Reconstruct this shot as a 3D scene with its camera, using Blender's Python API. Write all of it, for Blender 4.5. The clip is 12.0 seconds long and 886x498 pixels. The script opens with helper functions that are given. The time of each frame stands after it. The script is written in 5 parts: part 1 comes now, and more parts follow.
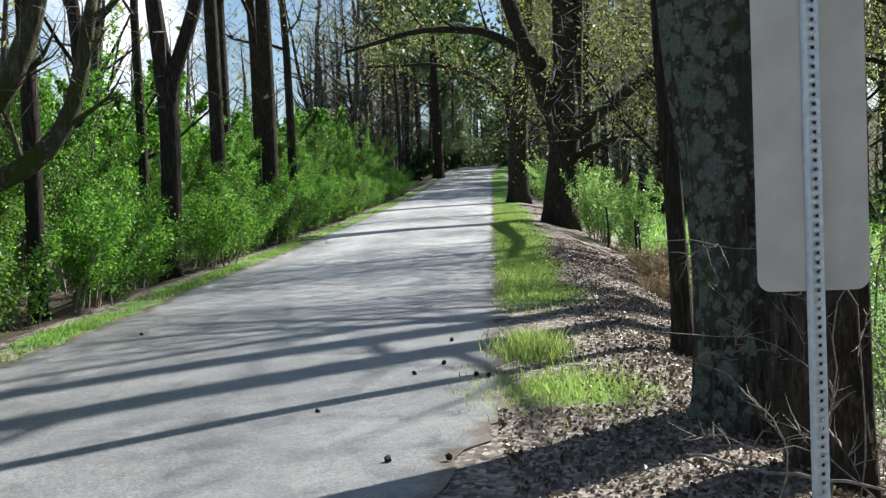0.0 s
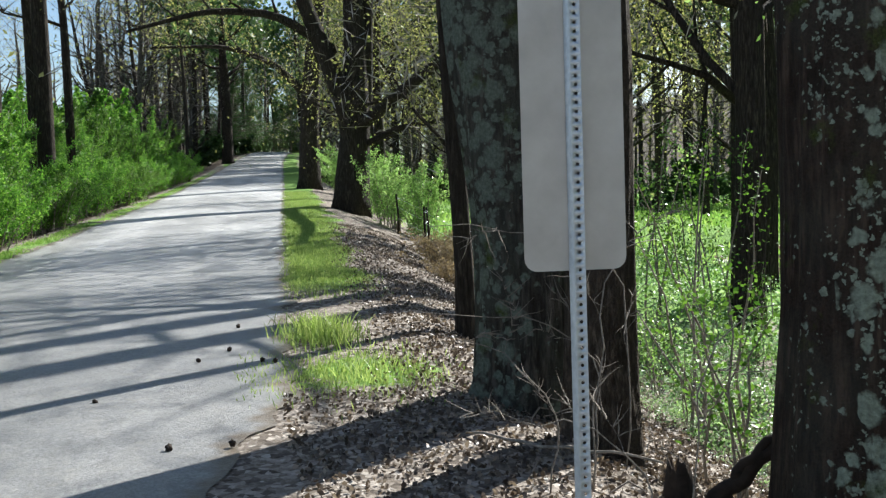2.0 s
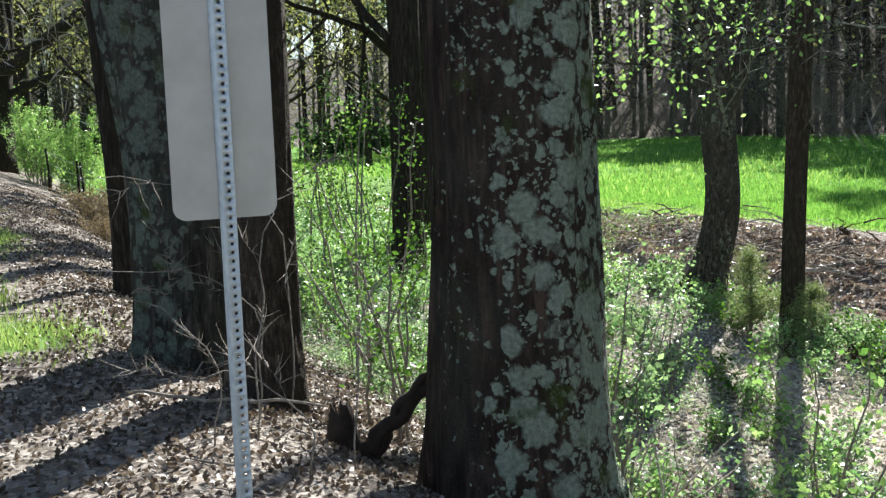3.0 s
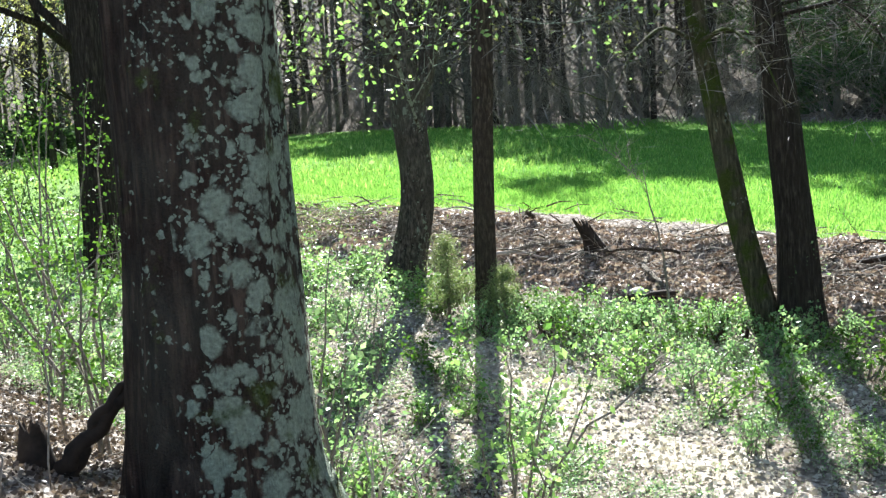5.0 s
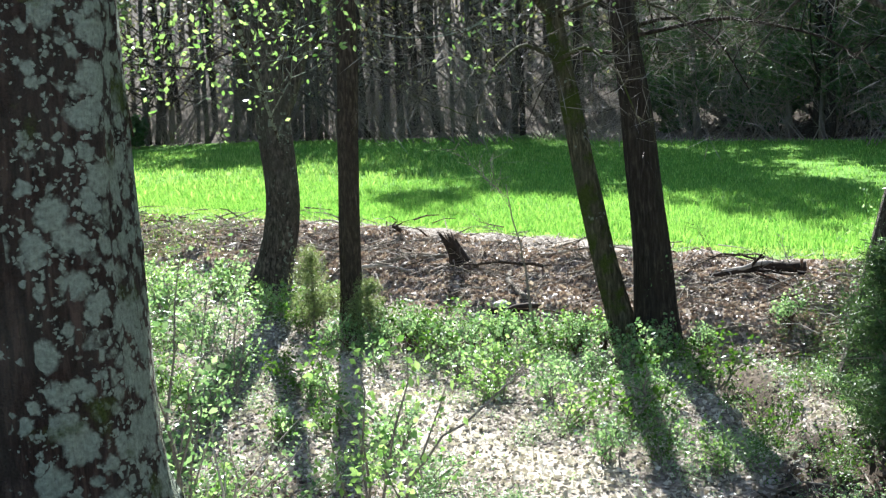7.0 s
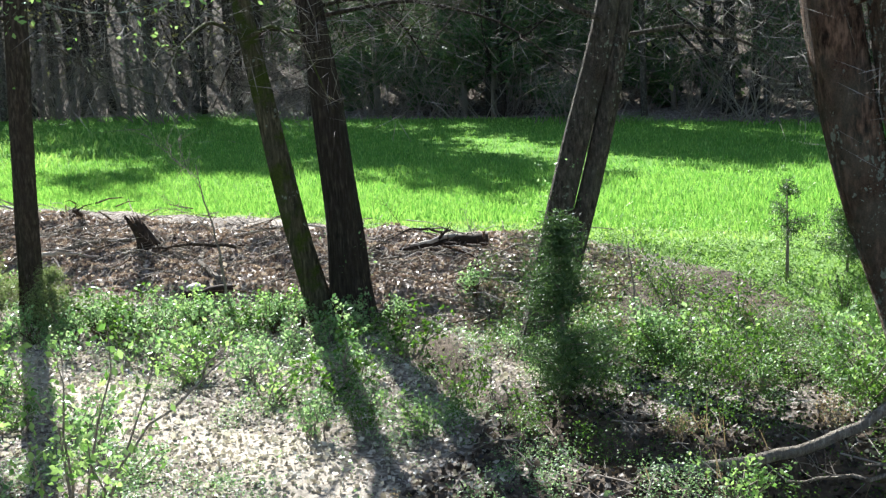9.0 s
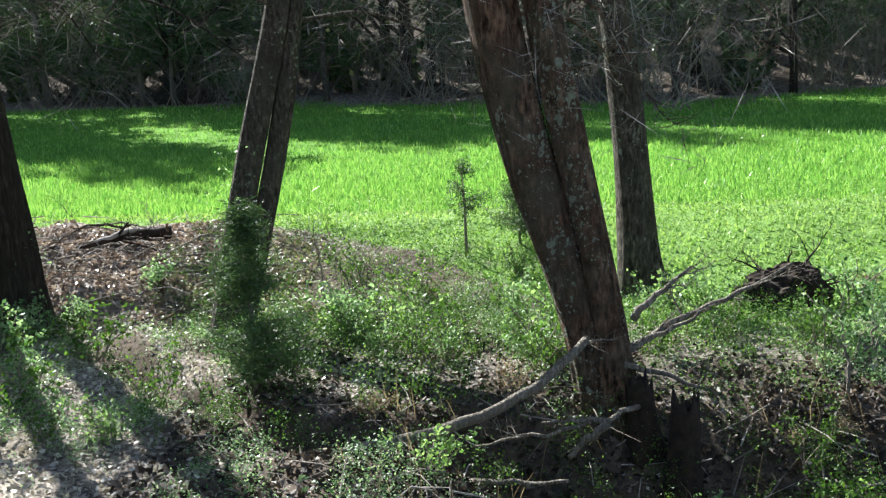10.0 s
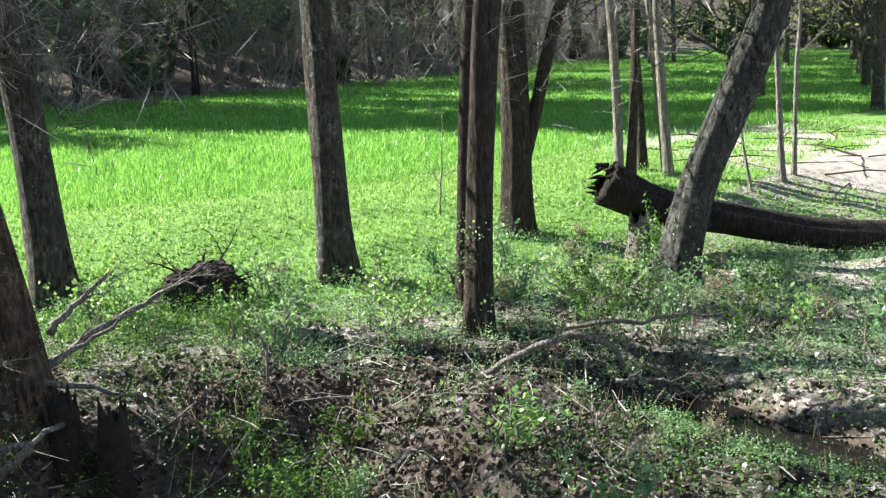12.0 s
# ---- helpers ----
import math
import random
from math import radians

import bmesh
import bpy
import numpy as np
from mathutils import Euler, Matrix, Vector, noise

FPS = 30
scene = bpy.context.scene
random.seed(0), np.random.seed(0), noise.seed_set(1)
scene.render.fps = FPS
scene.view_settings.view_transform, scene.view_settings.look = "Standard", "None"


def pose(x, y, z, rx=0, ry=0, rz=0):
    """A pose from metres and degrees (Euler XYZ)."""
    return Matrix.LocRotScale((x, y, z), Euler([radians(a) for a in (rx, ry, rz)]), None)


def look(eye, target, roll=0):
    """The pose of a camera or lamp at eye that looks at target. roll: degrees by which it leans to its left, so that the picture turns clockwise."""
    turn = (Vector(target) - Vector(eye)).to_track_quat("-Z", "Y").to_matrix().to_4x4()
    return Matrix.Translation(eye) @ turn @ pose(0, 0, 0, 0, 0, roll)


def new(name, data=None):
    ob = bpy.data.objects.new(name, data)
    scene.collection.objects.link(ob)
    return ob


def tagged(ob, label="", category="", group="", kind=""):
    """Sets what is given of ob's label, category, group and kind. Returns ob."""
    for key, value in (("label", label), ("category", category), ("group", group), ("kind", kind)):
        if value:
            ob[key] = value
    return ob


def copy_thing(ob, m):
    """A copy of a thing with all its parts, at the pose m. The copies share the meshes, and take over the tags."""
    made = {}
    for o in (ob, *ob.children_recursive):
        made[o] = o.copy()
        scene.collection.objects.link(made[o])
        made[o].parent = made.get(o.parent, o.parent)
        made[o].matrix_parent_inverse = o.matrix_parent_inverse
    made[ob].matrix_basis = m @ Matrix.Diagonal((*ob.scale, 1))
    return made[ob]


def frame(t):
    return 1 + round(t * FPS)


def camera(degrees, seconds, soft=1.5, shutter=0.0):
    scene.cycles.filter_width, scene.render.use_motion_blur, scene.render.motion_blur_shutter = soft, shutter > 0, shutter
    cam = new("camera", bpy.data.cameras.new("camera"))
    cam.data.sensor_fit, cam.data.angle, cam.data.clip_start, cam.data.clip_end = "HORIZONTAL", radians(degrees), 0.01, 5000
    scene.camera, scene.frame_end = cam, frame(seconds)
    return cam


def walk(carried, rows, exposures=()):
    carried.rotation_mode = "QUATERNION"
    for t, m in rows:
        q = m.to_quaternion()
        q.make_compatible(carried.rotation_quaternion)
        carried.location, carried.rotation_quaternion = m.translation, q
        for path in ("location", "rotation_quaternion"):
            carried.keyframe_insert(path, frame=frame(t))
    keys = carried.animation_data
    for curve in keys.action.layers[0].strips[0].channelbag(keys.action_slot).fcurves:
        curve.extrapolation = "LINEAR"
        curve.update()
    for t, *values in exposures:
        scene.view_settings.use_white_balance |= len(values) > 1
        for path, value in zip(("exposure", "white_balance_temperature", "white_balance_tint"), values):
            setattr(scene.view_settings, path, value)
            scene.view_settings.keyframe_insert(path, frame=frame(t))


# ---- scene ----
cam = camera(44.85, 12.0, soft=1.35)
walk(cam, [(t, pose(*p)) for t, *p in [
    (0.0, 0.0, 0.0, 1.6, 88.0, 1.8, 0.0),
    (0.5, -0.001, -0.004, 1.602, 88.07, 1.58, 0.37),
    (1.0, -0.012, -0.026, 1.605, 88.47, 1.19, 0.17),
    (1.5, 0.0, -0.048, 1.597, 88.16, 1.42, -3.16),
    (2.0, 0.041, -0.041, 1.586, 86.99, 1.41, -11.05),
    (2.5, 0.065, -0.058, 1.575, 85.64, 1.42, -20.7),
    (3.0, 0.082, -0.068, 1.566, 84.01, 1.79, -28.72),
    (3.5, 0.092, -0.084, 1.563, 83.28, 2.04, -34.7),
    (3.7, 0.091, -0.099, 1.561, 83.21, 2.17, -36.75),
    (5.3, 0.102, -0.102, 1.564, 82.99, 3.01, -45.98),
    (5.5, 0.104, -0.107, 1.556, 82.95, 2.86, -46.81),
    (6.0, 0.128, -0.142, 1.551, 83.16, 2.48, -47.68),
    (6.5, 0.179, -0.183, 1.543, 82.27, 1.98, -49.17),
    (6.7, 0.193, -0.191, 1.545, 82.91, 2.11, -49.96),
    (8.3, 0.05, -0.124, 1.565, 82.51, 1.56, -61.09),
    (8.5, 0.055, -0.12, 1.568, 82.4, 1.6, -63.56),
    (9.0, 0.064, -0.133, 1.564, 81.75, 2.05, -68.13),
    (9.5, 0.068, -0.182, 1.547, 80.99, 2.86, -74.89),
    (10.0, 0.087, -0.209, 1.559, 80.33, 2.81, -84.72),
    (10.5, 0.089, -0.215, 1.556, 79.81, 2.87, -94.12),
    (11.0, 0.093, -0.207, 1.557, 78.79, 2.2, -102.88),
    (11.5, 0.088, -0.231, 1.577, 78.96, 1.9, -109.88),
    (12.0, 0.083, -0.223, 1.574, 79.18, 1.78, -115.44),
]], exposures=[(0.0, 1.24, 6350, 8), (2.5, 1.4, 6300, 7), (5.3, 2.02, 6150, 7), (6.7, 1.96, 6150, 7), (8.5, 1.83, 6150, 8), (10.2, 1.65, 6200, 8), (12.0, 1.84, 6200, 8)])

# ---- light ----
SUN_AZ, SUN_EL = 48.0, 38.0      # degrees right of +y, and above the horizon
world = bpy.data.worlds.new("world")
scene.world = world
world.use_nodes = True
nt = world.node_tree
sky = nt.nodes.new("ShaderNodeTexSky")
sky.sky_type, sky.sun_disc = "NISHITA", False
sky.dust_density, sky.ozone_density = 0.25, 2.0
sky.sun_elevation, sky.sun_rotation = radians(SUN_EL), radians(SUN_AZ)
# scattered white clouds over the whole sky
cloud_noise = nt.nodes.new("ShaderNodeTexNoise")
cloud_noise.inputs["Scale"].default_value, cloud_noise.inputs["Detail"].default_value = 3.2, 7.0
sky_way = nt.nodes.new("ShaderNodeTexCoord")
nt.links.new(sky_way.outputs["Generated"], cloud_noise.inputs["Vector"])
cloud_edge = nt.nodes.new("ShaderNodeMapRange")
cloud_edge.inputs["From Min"].default_value, cloud_edge.inputs["From Max"].default_value = 0.58, 0.68
nt.links.new(cloud_noise.outputs["Fac"], cloud_edge.inputs["Value"])
cloud_mix = nt.nodes.new("ShaderNodeMix")
cloud_mix.data_type = "RGBA"
cloud_mix.inputs[7].default_value = (14.0, 14.4, 15.0, 1)
nt.links.new(cloud_edge.outputs[0], cloud_mix.inputs[0])
nt.links.new(sky.outputs[0], cloud_mix.inputs[6])
nt.links.new(cloud_mix.outputs[2], nt.nodes["Background"].inputs[0])
nt.nodes["Background"].inputs[1].default_value = 0.052
sun = new("sun", bpy.data.lights.new("sun", "SUN"))
sun.data.energy, sun.data.angle, sun.data.color = 5.0, radians(0.5), (1.0, 0.97, 0.92)
a, e = radians(SUN_AZ), radians(SUN_EL)
sun_way = Vector((math.sin(a) * math.cos(e), math.cos(a) * math.cos(e), math.sin(e)))
sun.matrix_world = look(sun_way * 60, (0, 0, 0))


# ---- materials ----
class Nodes:
    """A small builder for one node material."""

    def __init__(self, name, rough=0.9, specular=0.3):
        self.m = bpy.data.materials.new(name)
        self.m.use_nodes = True
        self.t = self.m.node_tree
        self.b = self.t.nodes["Principled BSDF"]
        self.b.inputs["Roughness"].default_value = rough
        self.b.inputs["Specular IOR Level"].default_value = specular

    def add(self, kind, **inputs):
        n = self.t.nodes.new(kind)
        for k, v in inputs.items():
            self.put(v, n.inputs[k.replace("_", " ")])
        return n

    def put(self, v, socket):
        if isinstance(v, bpy.types.NodeSocket):
            self.t.links.new(v, socket)
        else:
            socket.default_value = v

    def coords(self, scale=(1, 1, 1), kind="Object"):
        c = self.add("ShaderNodeTexCoord")
        return self.add("ShaderNodeMapping", Vector=c.outputs[kind], Scale=scale).outputs[0]

    def noise(self, vec, scale, detail=4.0, rough=0.6):
        return self.add("ShaderNodeTexNoise", Vector=vec, Scale=scale, Detail=detail, Roughness=rough).outputs["Fac"]

    def ramp(self, fac, *stops):
        r = self.add("ShaderNodeValToRGB", Fac=fac)
        while len(r.color_ramp.elements) < len(stops):
            r.color_ramp.elements.new(0.5)
        for el, (p, c) in zip(r.color_ramp.elements, stops):
            el.position = p
            el.color = (*c, 1) if len(c) == 3 else c
        return r.outputs["Color"]

    def step(self, fac, lo, hi):
        return self.add("ShaderNodeMapRange", Value=fac, From_Min=lo, From_Max=hi).outputs[0]

    def mix(self, fac, a, b):
        n = self.add("ShaderNodeMix")
        n.data_type = "RGBA"
        for v, i in ((fac, 0), (a, 6), (b, 7)):
            if isinstance(v, tuple) and len(v) == 3:
                v = (*v, 1)
            self.put(v, n.inputs[i])
        return n.outputs[2]

    def math(self, op, a, b):
        n = self.add("ShaderNodeMath")
        n.operation = op
        self.put(a, n.inputs[0])
        self.put(b, n.inputs[1])
        return n.outputs[0]

    def attribute(self, name):
        n = self.add("ShaderNodeAttribute")
        n.attribute_name = name
        return n.outputs["Fac"]

    def bump(self, height, strength, distance):
        self.put(self.add("ShaderNodeBump", Height=height, Strength=strength, Distance=distance).outputs[0], self.b.inputs["Normal"])

    def colour(self, c):
        self.put(c, self.b.inputs["Base Color"])
        return self


def bark(name, dark, light, ridge=30.0, lichen=0.0, moss=0.0, lichen_colour=(0.34, 0.38, 0.30), side=None, wash=0.45, grain=0.16):
    n = Nodes(name, 0.95, 0.15)
    v = n.coords((1, 1, grain))
    p = n.coords()
    ridges = n.noise(v, ridge, 3.0, 0.65)
    fine = n.noise(p, 90, 3.0)
    c = n.ramp(ridges, (0.38, dark), (0.52, tuple(0.55 * q for q in light)), (0.66, tuple(1.25 * q for q in light)))
    c = n.mix(n.step(n.noise(p, 2.2, 3.0), 0.35, 0.7), c, n.ramp(fine, (0.3, dark), (0.7, tuple(0.6 * q for q in light))))
    if lichen:
        wob = n.add("ShaderNodeVectorMath")
        wob.operation = "MULTIPLY_ADD"
        n.put(n.add("ShaderNodeTexNoise", Vector=p, Scale=22.0, Detail=3.0).outputs["Color"], wob.inputs[0])
        wob.inputs[1].default_value = (0.07, 0.07, 0.07)
        n.put(p, wob.inputs[2])
        q = wob.outputs[0]
        big = n.noise(n.coords((1, 1, 0.45)), 2.6, 4.0, 0.65)
        k = 0.0
        lean = n.add("ShaderNodeVectorMath", Vector=p)
        lean.operation = "DOT_PRODUCT"
        lean.inputs[1].default_value = (side[0], side[1], 0.0) if side else (0.0, 0.0, 0.0)
        for scale, cover, pull in ((6.0, 1.52, 2.3), (11.0, 1.46, 2.0), (22.0, 1.40, 0.7), (44.0, 1.42, 0.3)):
            cell = n.add("ShaderNodeTexVoronoi", Vector=q, Scale=scale)
            chosen = n.step(n.math("ADD", cell.outputs["Color"], n.math("ADD", n.math("MULTIPLY", big, 1.5), n.math("MULTIPLY", lean.outputs["Value"], pull))), cover + 0.4 * (1 - lichen), cover + 0.03 + 0.4 * (1 - lichen))
            k = n.math("MAXIMUM", k, n.math("MULTIPLY", chosen, n.step(cell.outputs["Distance"], 0.50, 0.36)))
        c = n.mix(n.math("MULTIPLY", n.step(n.noise(p, 1.7, 5.0, 0.7), 0.42, 0.62), wash * lichen), c, tuple(0.55 * v for v in lichen_colour))
        k = n.math("MULTIPLY", k, n.step(fine, 0.15, 0.36))
        c = n.mix(k, c, n.ramp(n.noise(p, 45, 4.0), (0.3, tuple(0.5 * v for v in lichen_colour)), (0.7, lichen_colour)))
    if moss:
        c = n.mix(n.step(n.noise(p, 2.6, 5.0), 0.66 - 0.2 * moss, 0.76 - 0.2 * moss), c, n.ramp(fine, (0.3, (0.03, 0.045, 0.008)), (0.7, (0.10, 0.13, 0.03))))
    n.bump(n.math("ADD", ridges, n.math("MULTIPLY", fine, 0.45)), 1.0, 0.08)
    return n.colour(c).m


def leaf(name, dark, light, through_light=0.5, rough=0.5, middle=None):
    n = Nodes(name, rough, 0.4)
    r = n.add("ShaderNodeNewGeometry").outputs["Random Per Island"]
    c = n.ramp(r, (0.0, dark), (0.62, middle), (1.0, light)) if middle else n.ramp(r, (0.0, dark), (1.0, light))
    n.colour(c)
    warm = n.add("ShaderNodeMix")
    warm.data_type, warm.blend_type = "RGBA", "MULTIPLY"
    for v, i in ((1.0, 0), (c, 6), ((1.1, 1.04, 0.8, 1), 7)):
        n.put(v, warm.inputs[i])
    t = n.add("ShaderNodeBsdfTranslucent", Color=warm.outputs[2])
    mixer = n.add("ShaderNodeMixShader")
    mixer.inputs[0].default_value = through_light
    n.t.links.new(n.b.outputs[0], mixer.inputs[1])
    n.t.links.new(t.outputs[0], mixer.inputs[2])
    n.t.links.new(mixer.outputs[0], n.t.nodes["Material Output"].inputs[0])
    return n.m


def asphalt():
    n = Nodes("worn asphalt", 0.44, 0.6)
    p = n.coords()
    grains = n.add("ShaderNodeTexVoronoi", Vector=p, Scale=75.0).outputs["Color"]
    patch = n.noise(p, 0.7, 5.0, 0.65)
    along = n.noise(n.coords((1.6, 0.12, 1)), 1.0, 3.0)
    c = n.ramp(grains, (0.1, (0.12, 0.119, 0.12)), (0.9, (0.27, 0.267, 0.265)))
    c = n.mix(n.step(patch, 0.35, 0.7), c, n.ramp(grains, (0.1, (0.18, 0.177, 0.172)), (0.9, (0.36, 0.354, 0.345))))
    c = n.mix(n.math("MULTIPLY", n.step(along, 0.45, 0.65), 0.35), c, (0.18, 0.18, 0.18))
    # sunlit grazing sheen of the farther lane, painted as paler asphalt
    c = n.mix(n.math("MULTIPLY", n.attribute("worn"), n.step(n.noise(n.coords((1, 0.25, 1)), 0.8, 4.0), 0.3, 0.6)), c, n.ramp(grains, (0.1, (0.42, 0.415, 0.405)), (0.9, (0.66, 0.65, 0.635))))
    edge = n.attribute("edge")
    c = n.mix(n.step(n.math("ADD", edge, n.math("MULTIPLY", n.noise(p, 6.0), 0.8)), 1.0, 1.25), c, (0.13, 0.10, 0.07))
    c = n.mix(n.math("MULTIPLY", n.step(n.noise(p, 2.6, 6.0, 0.75), 0.5, 0.72), 0.45), c, (0.15, 0.146, 0.14))
    blots = n.noise(p, 11.0, 7.0, 0.8)
    c = n.mix(n.math("MULTIPLY", n.step(blots, 0.5, 0.68), 0.45), c, (0.34, 0.32, 0.28))
    c = n.mix(n.math("MULTIPLY", n.step(n.noise(n.coords((1, 0.6, 1)), 5.0, 7.0, 0.78), 0.53, 0.66), 0.55), c, (0.10, 0.098, 0.095))
    n.bump(n.math("ADD", grains, blots), 0.8, 0.01)
    return n.colour(c).m


def ground_material():
    n = Nodes("ground", 0.97, 0.1)
    p = n.coords()
    coarse, mid, fine = n.noise(p, 0.6, 4.0), n.noise(p, 5.0, 5.0), n.noise(p, 38.0, 4.0)
    chips = n.add("ShaderNodeTexVoronoi", Vector=p, Scale=22.0).outputs["Color"]
    bits = n.math("ADD", n.math("MULTIPLY", chips, 0.6), n.math("MULTIPLY", fine, 0.5))
    litter = n.ramp(bits, (0.18, (0.045, 0.036, 0.029)), (0.5, (0.17, 0.142, 0.118)), (0.85, (0.46, 0.41, 0.36)))
    soil = n.ramp(mid, (0.3, (0.09, 0.075, 0.06)), (0.7, (0.26, 0.225, 0.185)))
    base = n.mix(n.step(coarse, 0.55, 0.75), litter, soil)
    green = n.ramp(n.math("ADD", n.math("MULTIPLY", fine, 0.6), n.math("MULTIPLY", mid, 0.4)), (0.3, (0.075, 0.16, 0.032)), (0.7, (0.23, 0.37, 0.095)))
    crop = n.ramp(n.math("ADD", n.math("MULTIPLY", n.noise(n.coords((1, 1, 1)), 14.0, 4.0), 0.5), n.math("MULTIPLY", coarse, 0.5)), (0.3, (0.06, 0.16, 0.02)), (0.7, (0.165, 0.33, 0.045)))
    sandy = n.ramp(n.math("ADD", n.math("MULTIPLY", mid, 0.6), n.math("MULTIPLY", fine, 0.4)), (0.3, (0.24, 0.205, 0.165)), (0.7, (0.50, 0.445, 0.375)))
    ragged = n.math("MULTIPLY", n.math("SUBTRACT", n.math("ADD", n.math("MULTIPLY", mid, 0.6), n.math("MULTIPLY", fine, 0.4)), 0.5), 2.2)
    # dark soil, with some of the low ground's shade put into its colour
    shaded_earth = n.ramp(n.math("ADD", n.math("MULTIPLY", mid, 0.5), n.math("MULTIPLY", fine, 0.5)), (0.3, (0.024, 0.018, 0.013)), (0.7, (0.15, 0.118, 0.09)))
    for name, look_of in (("earth", shaded_earth), ("sand", sandy), ("grass", green), ("crop", crop)):
        base = n.mix(n.step(n.math("ADD", n.attribute(name), ragged), 0.4, 0.62), base, look_of)
    n.bump(n.math("ADD", n.math("MULTIPLY", mid, 1.0), n.math("MULTIPLY", bits, 0.5)), 0.9, 0.05)
    return n.colour(base).m


def plain(name, dark, light, scale=20.0, rough=0.6, metal=0.0, bump=0.2):
    n = Nodes(name, rough, 0.4)
    f = n.noise(n.coords(), scale, 5.0)
    n.b.inputs["Metallic"].default_value = metal
    n.bump(f, bump, 0.002)
    return n.colour(n.ramp(f, (0.3, dark), (0.7, light))).m


M_ASPHALT, M_GROUND = asphalt(), ground_material()
M_OAK = bark("lichened oak bark", (0.025, 0.02, 0.016), (0.12, 0.105, 0.088), 26, 0.32, 0.3, (0.21, 0.245, 0.20), (-0.85, -0.3), 1.2)
M_OAK_PATCHED = bark("oak bark under large lichen patches", (0.018, 0.013, 0.010), (0.10, 0.066, 0.05), 24, 0.78, 0.3, (0.38, 0.44, 0.35), (0.68, -0.73), 0.15)
M_BROWN = bark("stringy brown bark", (0.04, 0.03, 0.022), (0.15, 0.118, 0.09), 30, grain=0.26)
M_RED = bark("reddish brown bark", (0.024, 0.014, 0.009), (0.25, 0.155, 0.105), 20, 0.62, grain=0.34)
M_GREY = bark("grey bark", (0.022, 0.018, 0.014), (0.20, 0.168, 0.138), 26, 0.45, grain=0.34)
M_SCALY = bark("dark scaly bark with pale plates", (0.012, 0.010, 0.008), (0.20, 0.185, 0.165), 17, 0.35, grain=0.45)
M_DARK = bark("dark bark", (0.022, 0.018, 0.015), (0.095, 0.078, 0.062), 28)
M_MOSSY = bark("mossy bark", (0.03, 0.026, 0.014), (0.19, 0.17, 0.105), 28, 0.3, 0.9)
M_WOOD = bark("bleached dead wood", (0.19, 0.16, 0.125), (0.55, 0.49, 0.41), 40)
M_HAZE = plain("grey twig ends", (0.20, 0.18, 0.16), (0.42, 0.385, 0.345), 3, 0.9)
M_TWIG = plain("twig bark", (0.12, 0.10, 0.08), (0.30, 0.26, 0.22), 30, 0.9)
M_PALE = plain("bleached twigs", (0.24, 0.21, 0.18), (0.50, 0.45, 0.40), 12, 0.85)
M_ROT = plain("rotten wood", (0.010, 0.007, 0.005), (0.050, 0.033, 0.022), 14, 0.95, 0, 0.9)
M_PRIVET = leaf("privet leaves", (0.05, 0.155, 0.02), (0.28, 0.51, 0.09), 0.6, 0.4, (0.13, 0.32, 0.045))
M_YOUNG = leaf("young leaves", (0.12, 0.27, 0.06), (0.38, 0.57, 0.22), 0.55, 0.28)
M_BUDS = leaf("pale spring buds", (0.19, 0.21, 0.07), (0.40, 0.42, 0.17), 0.55)
M_HERB = leaf("low green herbs", (0.08, 0.20, 0.07), (0.37, 0.55, 0.28), 0.55, 0.4)
M_CEDAR = leaf("cedar needles", (0.03, 0.07, 0.025), (0.10, 0.18, 0.06), 0.35)
M_CEDAR_PALE = leaf("pale cedar needles", (0.11, 0.17, 0.06), (0.30, 0.37, 0.17), 0.45)
M_BLADE = leaf("grass blades", (0.13, 0.29, 0.05), (0.38, 0.56, 0.17), 0.45)
M_VERGE = leaf("verge grass blades", (0.15, 0.26, 0.05), (0.42, 0.52, 0.20), 0.45)
M_CROP = leaf("rye blades", (0.095, 0.28, 0.045), (0.31, 0.53, 0.13), 0.5, 0.33)
M_STRAW = leaf("dry weeds", (0.20, 0.15, 0.09), (0.42, 0.34, 0.22), 0.3, 0.8)
M_DEAD = leaf("fallen leaves", (0.04, 0.029, 0.022), (0.36, 0.295, 0.24), 0.2, 0.42, (0.115, 0.086, 0.067))
M_DRY = leaf("dry leaves and bark chips", (0.14, 0.10, 0.08), (0.66, 0.58, 0.51), 0.2, 0.4, (0.36, 0.275, 0.23))
M_SILVER = leaf("silvery dry leaves", (0.18, 0.165, 0.14), (0.74, 0.72, 0.67), 0.25, 0.28, (0.46, 0.44, 0.39))
# darker fallen leaves that carry the root hollow's shade in their colour
M_SHADE_LITTER = leaf("dark mouldering leaves", (0.012, 0.009, 0.007), (0.20, 0.16, 0.125), 0.1, 0.6, (0.05, 0.038, 0.028))
# dark hedge green; on saplings and brambles its darkness also paints shade
M_HEDGE = leaf("older dark hedge leaves", (0.03, 0.085, 0.012), (0.13, 0.26, 0.04), 0.5, 0.45)
M_PANEL = plain("weathered aluminium sheet", (0.44, 0.412, 0.376), (0.56, 0.53, 0.49), 6, 0.55, 0.25, 0.05)
M_ZINC = plain("galvanised steel", (0.42, 0.46, 0.50), (0.60, 0.64, 0.68), 40, 0.45, 0.55, 0.1)
M_WATER = plain("still water", (0.006, 0.0055, 0.005), (0.014, 0.012, 0.01), 2, 0.06, 0.0, 0.05)
M_WATER.node_tree.nodes["Principled BSDF"].inputs["Specular IOR Level"].default_value = 0.2


# ---- ground shape ----
def smooth(a, b, v):
    k = np.clip((np.asarray(v, float) - a) / (b - a), 0, 1)
    return k * k * (3 - 2 * k)


